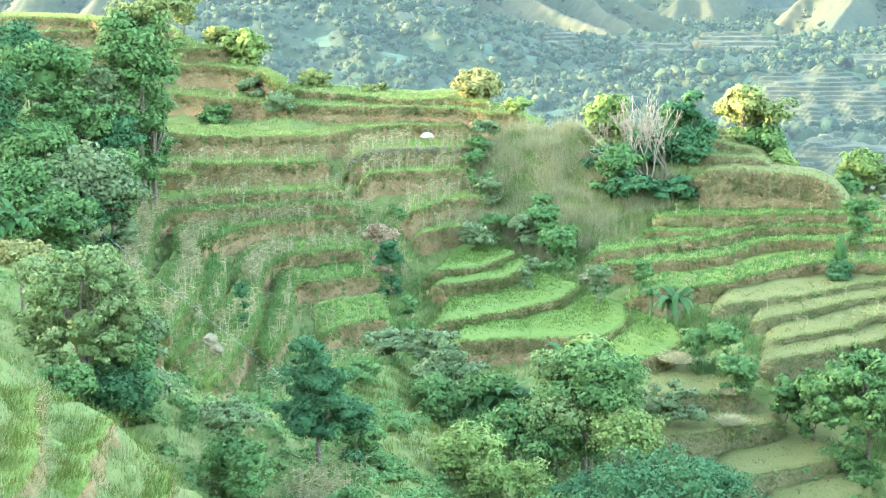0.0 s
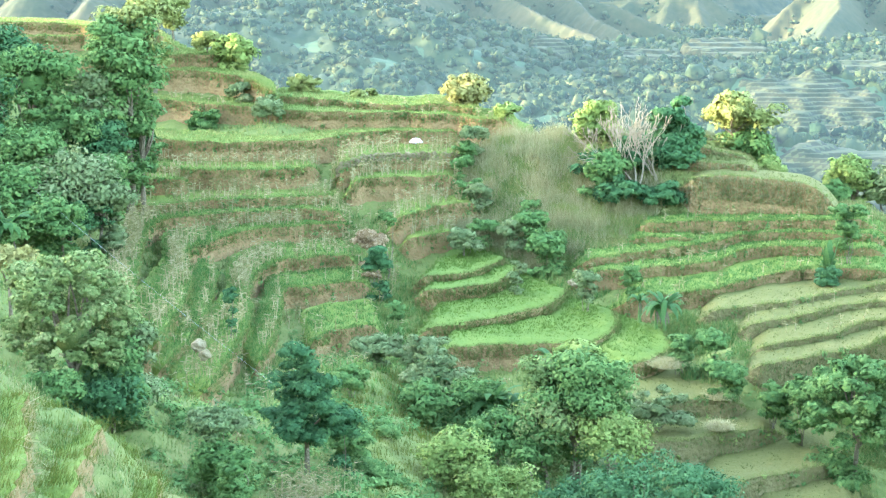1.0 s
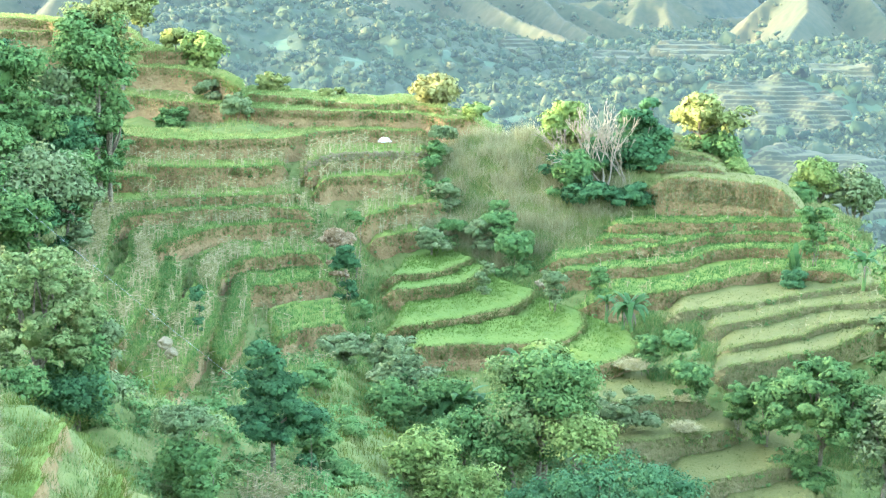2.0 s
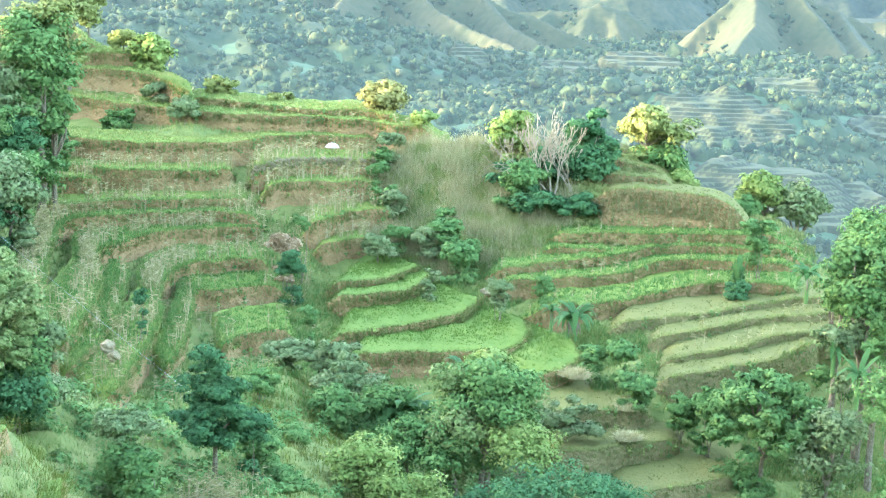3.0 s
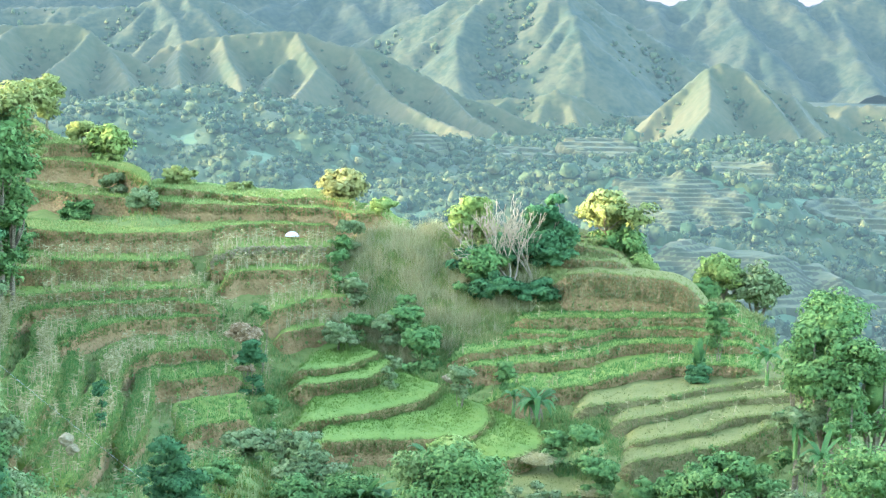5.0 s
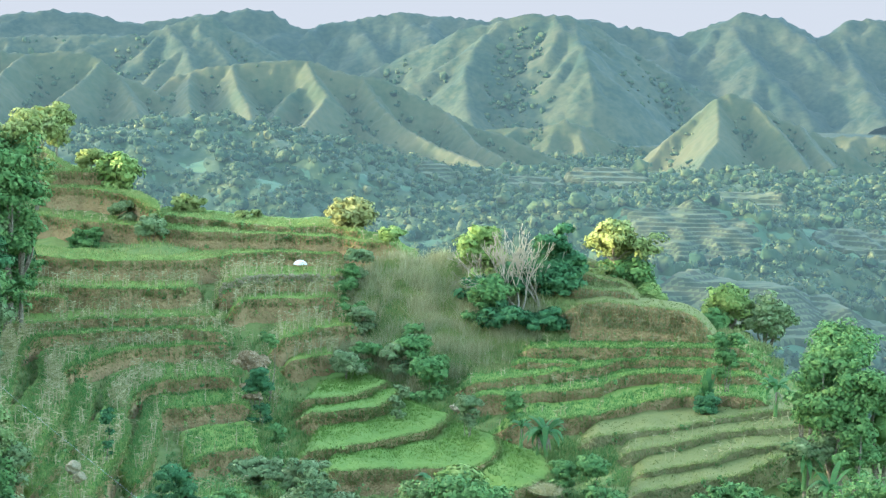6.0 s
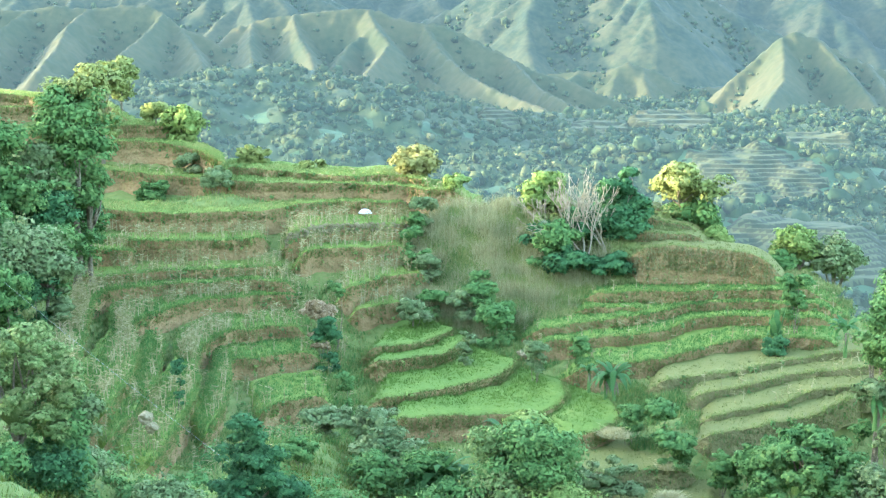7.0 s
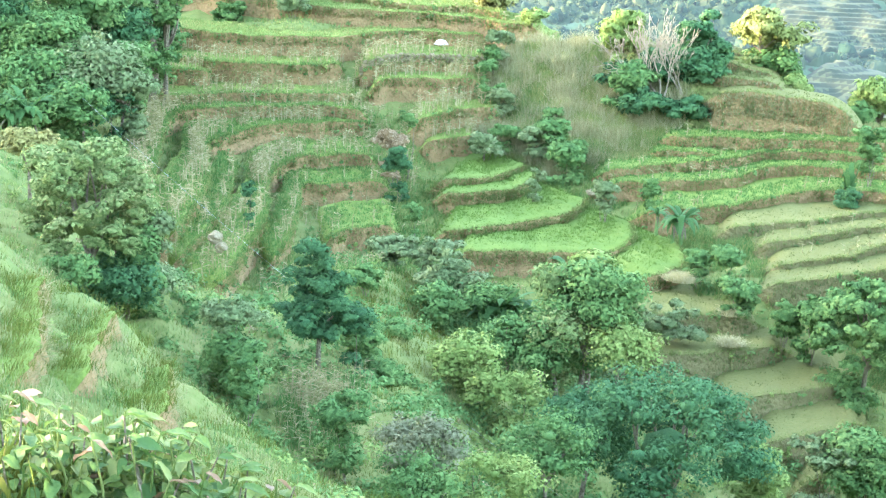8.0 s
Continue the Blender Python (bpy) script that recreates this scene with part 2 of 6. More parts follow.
EDGES["A4"] = [(-15.5, 85.0, 17.36), (-17.5, 92.1, 17.36), (-19.0, 98.9, 17.36), (-20.3, 107.6, 17.36), (-21.6, 117.9, 17.36), (-21.0, 123.1, 17.36), (-18.5, 124.1, 17.36), (-16.0, 125.6, 17.36), (-12.9, 126.6, 17.36), (-10.2, 127.1, 17.36), (-7.5, 126.6, 17.36), (-6.3, 125.6, 17.36)]
EDGES["A5"] = [(-15.9, 88.3, 16.48), (-15.6, 93.6, 16.48), (-15.9, 99.5, 16.48), (-16.6, 106.2, 16.48), (-18.0, 113.8, 16.48), (-17.0, 118.0, 16.48), (-15.1, 122.0, 16.48), (-12.7, 123.9, 16.48), (-10.1, 124.9, 16.48), (-7.4, 125.8, 16.48), (-5.9, 126.8, 16.48)]
EDGES["A7"] = [(-15.1, 85.1, 15.70), (-14.6, 91.2, 15.70), (-14.4, 98.1, 15.70), (-15.0, 106.1, 15.70), (-15.3, 111.6, 15.70)]
EDGES["A8"] = [(-12.2, 82.3, 15.25), (-12.0, 87.9, 15.25), (-11.8, 94.2, 15.25), (-11.9, 100.7, 15.25), (-12.8, 107.2, 15.25), (-12.8, 112.7, 15.25), (-11.6, 116.6, 15.25), (-9.6, 118.2, 15.25), (-7.5, 118.9, 15.25), (-5.1, 118.7, 15.25)]
EDGES["A9"] = [(-10.5, 91.1, 14.34), (-10.1, 97.7, 14.34), (-10.4, 104.4, 14.34), (-10.7, 111.2, 14.34), (-9.1, 112.4, 14.34), (-6.8, 113.5, 14.34), (-3.9, 115.1, 14.34)]
EDGES["A10"] = [(-8.2, 100.4, 13.25), (-6.9, 103.4, 13.30), (-5.1, 104.6, 13.32), (-3.6, 105.6, 13.34), (-2.5, 106.0, 13.35)]
EDGES["M1"] = [(-8.3, 131.8, 20.29), (-6.4, 134.7, 20.40), (-4.1, 136.6, 20.46), (-1.2, 136.9, 20.47), (1.8, 137.5, 20.49), (2.5, 135.8, 20.43)]
EDGES["M2"] = [(-7.4, 129.4, 19.02), (-4.9, 132.3, 19.13), (-2.1, 132.5, 19.14), (0.8, 133.3, 19.17), (3.1, 133.0, 19.16)]
EDGES["M3"] = [(-3.7, 123.3, 17.31), (-1.5, 125.3, 17.40), (0.3, 128.0, 17.52), (2.6, 129.1, 17.57), (4.9, 129.1, 17.57)]
EDGES["M4"] = [(-3.2, 121.9, 15.93), (-1.1, 122.9, 15.96), (0.7, 123.8, 15.99), (2.5, 125.8, 16.07)]
EDGES["P1"] = [(-2.8, 113.8, 14.57), (-0.2, 114.7, 14.60), (2.3, 115.3, 14.63), (4.5, 117.9, 14.75), (5.9, 120.5, 14.88), (7.1, 122.0, 14.95)]
EDGES["P2"] = [(-2.8, 112.0, 14.24), (0.7, 112.0, 14.23), (3.1, 112.8, 14.27), (5.0, 114.3, 14.34), (6.0, 117.2, 14.47), (7.0, 119.7, 14.58), (8.3, 119.7, 14.59)]
EDGES["P3"] = [(-2.3, 103.9, 13.42), (-0.2, 104.2, 13.42), (2.1, 105.3, 13.46), (4.5, 106.5, 13.51), (6.9, 108.3, 13.59), (8.6, 110.1, 13.67), (9.9, 113.5, 13.81), (10.6, 116.2, 13.92)]
EDGES["P4"] = [(-0.9, 99.8, 13.03), (2.8, 100.6, 13.05), (6.5, 101.0, 13.09), (9.5, 101.2, 13.12), (11.3, 102.4, 13.17), (12.6, 105.5, 13.28), (12.7, 109.0, 13.41), (12.6, 111.3, 13.48)]
EDGES["P5"] = [(10.5, 96.7, 12.92), (12.6, 96.8, 12.95), (14.4, 98.2, 13.01), (15.4, 100.4, 13.07), (15.5, 103.7, 13.16), (14.9, 107.6, 13.27)]
EDGES["R1"] = [(14.8, 124.2, 16.84), (17.7, 124.0, 16.92), (21.2, 123.7, 17.01), (24.7, 123.4, 17.12), (28.1, 123.0, 17.25), (31.6, 122.6, 17.40), (35.8, 122.2, 17.62)]
EDGES["R2"] = [(13.7, 121.8, 16.08), (16.1, 121.7, 16.14), (19.5, 121.5, 16.23), (22.6, 121.6, 16.38)]
EDGES["R3"] = [(9.6, 117.4, 15.39), (12.6, 117.4, 15.46), (15.6, 118.3, 15.64), (18.8, 119.3, 15.86), (22.0, 120.8, 16.14), (24.0, 121.8, 16.34), (27.1, 121.9, 16.50), (31.3, 121.2, 16.64), (36.1, 119.8, 16.78)]
EDGES["R4"] = [(9.7, 114.1, 14.82), (12.3, 114.9, 14.96), (15.2, 115.1, 15.06), (18.2, 115.7, 15.22), (20.9, 116.5, 15.40), (22.8, 117.9, 15.63), (24.3, 119.1, 15.82), (27.4, 119.2, 15.97), (30.6, 118.3, 16.06), (35.3, 116.8, 16.20)]
EDGES["R4B"] = [(26.6, 121.5, 14.62), (29.3, 121.9, 14.62), (33.2, 121.5, 14.62), (37.3, 120.6, 14.62)]
EDGES["R5"] = [(12.2, 109.8, 14.37), (16.6, 109.6, 14.49), (19.4, 110.2, 14.65), (22.1, 111.5, 14.88), (24.0, 112.9, 15.08), (27.0, 113.7, 15.31), (30.2, 113.4, 15.46), (34.7, 111.9, 15.62)]
EDGES["S1"] = [(17.0, 105.0, 14.20), (20.7, 106.0, 14.34), (23.9, 106.8, 14.46), (26.5, 108.0, 14.59), (30.2, 110.0, 14.80), (34.4, 111.0, 15.00)]
EDGES["S2"] = [(18.8, 101.8, 13.96), (21.5, 102.6, 14.07), (24.4, 103.8, 14.21), (26.6, 105.2, 14.34), (28.5, 106.4, 14.44), (33.3, 107.2, 14.66)]
EDGES["S3"] = [(18.8, 97.9, 13.62), (21.4, 98.4, 13.71), (24.2, 99.6, 13.84), (26.3, 100.6, 13.94), (28.7, 102.7, 14.10), (33.1, 103.7, 14.31)]
EDGES["S4"] = [(17.9, 94.6, 13.35), (20.7, 94.8, 13.44), (23.0, 95.9, 13.54), (25.8, 97.2, 13.66), (27.9, 98.4, 13.77), (29.9, 100.5, 13.91)]
EDGES["S5"] = [(26.7, 101.7, 11.25), (32.0, 104.0, 11.25), (36.8, 108.1, 11.25)]
EDGES["L1"] = [(8.6, 91.5, 11.91), (11.3, 91.7, 11.95), (15.5, 92.1, 12.02), (18.1, 91.6, 12.03), (19.7, 92.8, 12.11)]
EDGES["L2"] = [(10.1, 86.1, 10.81), (12.1, 87.2, 10.89), (15.1, 87.8, 10.96), (18.3, 88.9, 11.05), (20.4, 89.7, 11.11), (21.6, 90.4, 11.16)]
EDGES["L3"] = [(12.7, 82.2, 9.81), (15.0, 82.6, 9.87), (17.6, 83.6, 9.96), (20.0, 84.6, 10.05), (22.5, 85.8, 10.16), (23.9, 86.8, 10.23)]
EDGES["L4"] = [(15.4, 77.6, 9.10), (17.1, 78.8, 9.18), (19.4, 79.9, 9.27), (21.8, 81.3, 9.39), (24.0, 83.4, 9.52)]
EDGES["L5"] = [(17.3, 75.1, 8.39), (19.2, 76.0, 8.47), (21.9, 77.4, 8.58)]
EDGES["F3"] = [(20.4, 138.5, 22.6), (22.4, 138.0, 22.2), (24.9, 138.0, 21.5), (26.9, 137.0, 20.6)]
EDGES["F1"] = [(19.8, 134.5, 21.8), (21.6, 134.5, 21.6), (24.3, 134.5, 21.1), (26.8, 134.0, 20.5), (28.7, 132.5, 19.8)]
EDGES["F2"] = [(19.2, 131.0, 20.8), (20.6, 131.0, 20.7), (23.7, 131.0, 20.6), (26.4, 130.5, 20.4), (28.6, 129.0, 19.9)]
EDGES["F0"] = [(19.0, 127.5, 19.9), (21.7, 127.5, 20.0), (24.4, 127.2, 20.1), (27.0, 126.8, 19.9), (29.6, 126.0, 19.7), (31.6, 124.8, 18.9), (32.9, 123.6, 18.0)]
EDGES["S6"] = [(25.3, 99.3, 10.2), (28.5, 100.2, 10.2), (32.0, 101.7, 10.2), (37.5, 105.5, 10.2)]
EDGES["S7"] = [(26.5, 97.3, 9.2), (29.5, 98.0, 9.2), (33.0, 99.4, 9.2), (38.5, 103.0, 9.2)]
EDGES["N0"] = [(-13.2, 50.0, 25.3), (-12.6, 47.6, 25.4), (-11.7, 44.0, 25.6), (-10.6, 39.3, 26.2), (-9.8, 35.7, 26.8)]
EDGES["N1"] = [(-11.0, 50.8, 24.0), (-10.6, 48.7, 24.1), (-10.3, 45.6, 24.5), (-9.7, 42.2, 25.0), (-9.1, 38.6, 25.5)]
EDGES["N2"] = [(-9.0, 50.2, 22.5), (-8.6, 47.8, 22.7), (-8.2, 45.2, 23.1), (-7.8, 42.8, 23.6), (-7.3, 39.6, 24.3)]
for key in ("S1", "S2", "S3", "S4", "S5"):
    (x0, y0, z0), (x1, y1, z1) = EDGES[key][-2:]
    k = 4.5 / math.hypot(x1 - x0, y1 - y0)
    EDGES[key].append((x1 + k * (x1 - x0), y1 + k * (y1 - y0), z1))
REED_SLOPE = [(5.8, 140.9, 21.7), (10.8, 140.6, 21.8), (13.1, 132.9, 19.3), (5.6, 133.9, 19.2), (8.9, 126.7, 16.6), (4.3, 125.4, 16.4), (14.0, 127.2, 17.2), (7.6, 119.6, 15.0), (16.5, 129.0, 18.1), (18.7, 128.6, 17.6)]
SPUR_TOP = [(22.6, 139.2, 20.3), (29.7, 134.8, 18.4), (31.8, 127.1, 16.0), (34.4, 123.3, 15.6), (39.4, 119.7, 15.0), (36.0, 108.5, 13.0), (33.6, 98.6, 11.5)]
LOWER_BANK = [(-4.7, 89.4, 14.8), (-1.9, 81.7, 13.9), (1.8, 73.9, 13.2), (-5.2, 75.9, 15.1), (-5.9, 68.1, 15.3), (-7.4, 65.2, 16.1), (-9.8, 72.6, 16.2), (-13.5, 80.8, 15.7), (-17.5, 89.4, 15.5), (-2.9, 95.2, 13.3), (-1.9, 64.6, 16.0), (1.1, 59.0, 14.7)]
LEFT_HILL = [(-23.8, 112.7, 17.1), (-20.1, 96.3, 16.5), (-31.0, 118.0, 20.8), (-37.4, 134.9, 26.2), (-27.3, 110.7, 18.7), (-27.7, 97.9, 19.4), (-39.6, 118.6, 22.6), (-46.9, 142.5, 28.0), (-23.3, 84.1, 20.1), (-15.9, 66.5, 18.5)]
GULLY = [(3.7, 85.1, 9.3), (1.2, 93.9, 10.2), (8.9, 90.5, 9.3), (6.1, 69.9, 8.0), (11.6, 71.0, 7.5), (24.0, 93.4, 8.9), (25.8, 89.0, 8.2), (28.0, 82.0, 6.5)]
NEAR_SPUR = [(-16.0, 55.8, 24.4), (-13.4, 53.3, 23.4), (-11.2, 51.8, 22.7), (-9.2, 51.2, 22.1), (-7.8, 47.4, 21.7), (-10.1, 39.7, 25.2), (-12.3, 42.3, 26.0), (-19.3, 56.8, 26.8), (-4.6, 37.7, 23.4), (-2.9, 43.9, 20.6), (-3.2, 14.5, 32.6), (-2.05, 9.0, 35.1), (0, 0, 38.3), (-13.0, 62.0, 18.0), (-17.5, 66.0, 19.0), (-9.0, 59.0, 16.5), (-5.0, 54.0, 15.5)]
# the crest near x = -130 is out of view, added to shade the terraces
OUTER = [(-60, 165, 33), (-45, 185, 28), (-20, 180, 18), (0, 170, 12), (15, 160, 11), (30, 152, 8), (45, 135, 8), (-20, 220, 0), (20, 220, -15), (60, 180, -12), (-70, 240, 5), (0, 300, -40), (100, 250, -40), (-120, 300, -30),
         (-90, 140, 36), (-85, 100, 34), (-65, 60, 33), (-40, 20, 40), (0, -40, 46), (50, -20, 36), (40, 30, 20), (45, 70, 6), (60, 110, 0), (-130, 60, 50), (-130, 110, 51), (-130, 140, 52.5), (-130, 165, 43.5), (-135, 200, 42), (-120, -10, 46), (-110, -60, 46), (110, 60, -10), (120, 0, 10), (20, 50, 12), (10, 60, 9)]

BELOW = {"F0": 3.0, "N": 0.6, "E": 2.0, "A": 1.5, "M": 1.8, "P": 1.5, "R": 1.2, "S": 1.0, "L": 1.7, "F": 0.6}
ctrl = [(x, y, z - BELOW.get(k, BELOW[k[0]])) for k, e in EDGES.items() for x, y, z in e]
ctrl = np.array(ctrl + REED_SLOPE + SPUR_TOP + LOWER_BANK + LEFT_HILL + GULLY + NEAR_SPUR + OUTER)
_d = np.sqrt(((ctrl[:, None, :2] - ctrl[None, :, :2]) ** 2).sum(-1) + 9.0)
_n = len(ctrl)
_A = np.zeros((_n + 1, _n + 1))
_A[:_n, :_n], _A[_n, :_n], _A[:_n, _n] = _d + np.eye(_n) * -0.6, 1, 1
_w = np.linalg.solve(_A, np.append(ctrl[:, 2], 0))


def land(x, y):
    """Height of the hillside under the terraces."""
    x, y = np.asarray(x, float), np.asarray(y, float)
    out = np.empty(x.shape)
    fx, fy, fo = x.ravel(), y.ravel(), out.reshape(-1)
    for i in range(0, fx.size, 20000):
        s = slice(i, i + 20000)
        d = np.sqrt((fx[s, None] - ctrl[None, :, 0]) ** 2 + (fy[s, None] - ctrl[None, :, 1]) ** 2 + 9.0)
        fo[s] = d @ _w[:_n] + _w[_n]
    out = fo.reshape(x.shape)
    r = np.hypot(x, (y - 100) * 0.9)
    k = np.clip((r - 170) / 120, 0, 1)
    k = k * k * (3 - 2 * k)
    far = np.where(y > 100, -60.0 - np.clip(y - 300, 0, 2000) * 0.05, 42.0) + 0 * x
    return out * (1 - k) + far * k


def relief(x, y):
    """Tussocks and hollows of the rough slopes, stronger below the terraces."""
    k = 0.22 + 0.3 * np.clip((93 - y) / 20, 0, 1)
    return (k * wave(x, y, 5, 1) + 0.5 * k * wave(x, y, 1.9, 2)) * (np.hypot(x, y) > 6)


def axis(lo, hi, step, end):
    mid = np.arange(lo, hi + 0.01, step)
    grow = step * 1.25 ** np.arange(1, 60)
    up = hi + np.cumsum(grow)
    dn = lo - np.cumsum(grow)
    return np.concatenate([dn[dn > -end][::-1], mid, up[up < end]])


gx, gy = axis(-60, 50, 0.8, 4700), axis(5, 175, 0.8, 4700)
GX, GY = np.meshgrid(gx, gy, indexing="ij")
GZ = land(GX, GY) + relief(GX, GY)
ground = mesh("ground", np.stack([GX, GY, GZ], -1).reshape(-1, 3), grid_faces(len(gx), len(gy)), M_GROUND, smooth=True)
tagged(ground, "overgrown green hillside falling into a gully", "hillside", kind="structure")

TREADS, ROOF = {}, {}


def terrace(key, tread_mat, riser_mat, drop, hub, depth, label, riser_label="bare brown earth bank"):
    """A level strip with a steep front. hub: where its back lies: (x, y, +1) away from that point, (x, y, -1) towards it."""
    E = spline(EDGES[key], 0.4)
    n = len(E)
    s = np.arange(n) * 0.4
    to = E[:, :2] - np.array(hub[:2])
    dist = np.linalg.norm(to, axis=1, keepdims=True)
    back = to / dist * hub[2]
    reach = np.full((n, 1), depth) if hub[2] > 0 else np.minimum(depth, dist * 0.85)
    calm = 0.45 if key[0] in "SLPNF" else 1.0
    wig = calm * (0.2 * wave(s, 0 * s, 1.9, len(key) + n) + 0.32 * wave(s, 0 * s, 6, n))[:, None]
    E[:, 2] += 0.09 * wave(s, 0 * s, 3.1, n + 9)
    edge = np.minimum(s, s[-1] - s)
    k = 1 - np.clip(edge / (1.5 if key[0] in "AMN" else 2.6), 0, 1)
    k = k * k * (3 - 2 * k)
    E[:, 2] -= 1.6 * k
    front = E[:, :2] - back * (wig - 1.8 * k[:, None])
    u = np.array([1, 0.7, 0.4, 0.22, 0.1, 0.04, 0])
    lift = np.array([0, 0, 0, 0.02, 0.08, 0.13, 0.05])
    V = np.empty((n, len(u), 3))
    V[..., :2] = front[:, None] + back[:, None] * (u[None, :, None] * reach[:, None])
    V[..., 2] = E[:, None, 2] + lift[None] + 0.04 * wave(V[..., 0], V[..., 1], 1.5, 5)
    u2 = np.linspace(0.02, 1, 24)
    Q = front[:, None] + back[:, None] * (u2[None, :, None] * reach[:, None])
    for (i, j), z in zip(np.floor(Q.reshape(-1, 2) * 2).astype(int), np.repeat(E[:, 2], 24)):
        ROOF[(i, j)] = max(z, ROOF.get((i, j), -99.0))
    top = mesh("terrace", V.reshape(-1, 3), grid_faces(n, len(u))[:, ::-1], tread_mat, smooth=True)
    tagged(top, label, "terrace", "rice terraces", "structure")
    h = np.linspace(0, 1, 7)
    R = np.empty((n, 7, 3))
    R[..., 2] = E[:, None, 2] + 0.05 - drop * h[None] - 0.002
    bulge = 0.16 * wave(s[:, None] + 0 * h, R[..., 2] * 1.3, 1.4, n + 3) * (h > 0)
    R[..., :2] = front[:, None] - back[:, None] * ((0.18 * drop * h)[None, :, None] + bulge[..., None])
    mesh("bank", R.reshape(-1, 3), grid_faces(n, 7)[:, ::-1], riser_mat, top, riser_label, smooth=True)
    TREADS[key] = (front, back, reach, E[:, 2], drop)
    return top


HUB_A, HUB_TOP = (-2.0, 70.0, 1), (0.0, 0.0, 1)
HUB_P, HUB_R = (2.0, 128.0, -1), (0.0, 0.0, 1)
GREEN = "green grassed rice terrace step on the hillside"
CORN = "terrace step planted with dry corn stalks"
for key in ("E1", "E2", "E3", "E4", "E4B", "E5"):
    terrace(key, M_TREAD, M_SOIL, 2.2, HUB_TOP, 9, GREEN)
terrace("E6", M_TREAD, M_SOIL, 2.2, HUB_TOP, 8, GREEN)
for key in ("A1", "A2", "A3", "A4", "A5", "A7", "A8", "A9", "A10"):
    terrace(key, M_TREAD, M_SOIL, 2.0, HUB_A, 5 if key in ("A7", "A9") else 8, CORN)
WALLED = terrace("M1", M_TREAD, M_SOIL, 2.2, HUB_TOP, 8, "corn terrace held by a low dry stone wall")
for key in ("M2", "M3", "M4"):
    terrace(key, M_TREAD, M_SOIL, 2.2, HUB_TOP, 8, CORN)
for key in ("P1", "P2", "P3", "P4", "P5"):
    terrace(key, M_PADDY, M_SOIL, 2.2, HUB_P, 16, "bright green paddy of young rice on a terrace")
for key in ("R1", "R2", "R3", "R4", "R4B", "R5"):
    terrace(key, M_TREAD, M_SOIL, 2.6, HUB_R, 8, GREEN)
for key in ("S1", "S2", "S3", "S4", "S5", "S6", "S7"):
    terrace(key, M_TREAD_P, M_BANK, 1.8, HUB_R, 7, "pale yellowish harvested terrace step", "dry grassy bank")
for key in ("L1", "L2", "L3", "L4", "L5"):
    terrace(key, M_TREAD_P, M_BANK, 2.2, HUB_R, 8, "broad pale grass terrace with a steep bank", "olive dry-grass bank")
for key in ("F3", "F1", "F2", "F0"):
    terrace(key, M_TREAD_P, M_SOIL, 3.2 if key == "F0" else 1.3, HUB_R, 5, "dry grass terrace on the end of the spur")

for key in ("N0", "N1", "N2"):
    terrace(key, M_TREAD, M_SOIL, 1.1, (200.0, 50.0, 1), 1.7, "old overgrown grassy step on the near slope", "bare crumbling brown bank")

def open_ground(P):
    """Which of the places P lie on no terrace step."""
    ij = np.floor(P[:, :2] * 2).astype(int)
    return np.array([z > ROOF.get((i, j), -99.0) - 0.06 for (i, j), z in zip(map(tuple, ij), P[:, 2])])


# ---- the far hills across the valley ----
def ridge_hill(name, lines, slope, box, step, material, label, rough=6.0, seed=0, floor=-60.0):
    """A hill whose crests are lines of (x, y, z); the flanks fall by slope from the nearest crest."""
    xs, ys = np.arange(box[0], box[1], step), np.arange(box[2], box[3], step * 1.5)
    X, Y = np.meshgrid(xs, ys, indexing="ij")
    WX = X + rough * 1.2 * wave(X, Y, rough * 14, seed + 1)
    WY = Y + rough * 1.2 * wave(X, Y, rough * 14, seed + 2)
    Z = np.full(X.shape, floor)
    for line in lines:
        P = np.array(line, float)
        for a, b in zip(P[:-1], P[1:]):
            ab = b[:2] - a[:2]
            t = np.clip(((WX - a[0]) * ab[0] + (WY - a[1]) * ab[1]) / (ab @ ab), 0, 1)
            d = np.hypot(WX - a[0] - t * ab[0], WY - a[1] - t * ab[1])
            Z = np.maximum(Z, a[2] + t * (b[2] - a[2]) - slope * d)
    crease = np.abs(wave(X, Y * 0.35, rough * 9, seed + 5)) + 0.5 * np.abs(wave(X, Y * 0.4, rough * 4, seed + 6))
    Z = Z - rough * 0.9 * crease * (Z > floor + 1)
    Z = Z + rough * 0.2 * wave(X, Y, rough * 6, seed + 3) + rough * 0.2 * wave(X, Y, rough * 2.6, seed + 4) - rough * 0.22 * np.abs(wave(X, Y * 0.5, rough * 4.2, seed + 7))
    ob = mesh(name, np.stack([X, Y, Z], -1).reshape(-1, 3), grid_faces(len(xs), len(ys)), material, smooth=True)
    tagged(ob, label, "mountain", kind="structure")
    return X, Y, Z


def jut(line, f):
    """The same ridge with its fall stretched f times towards the viewer."""
    out, y0 = [], line[0][1]
    for x, y, z in line:
        k = (y0 - f * (y0 - y)) / y
        out.append((x * k, y * k, 40 + (z - 40) * k))
    return out


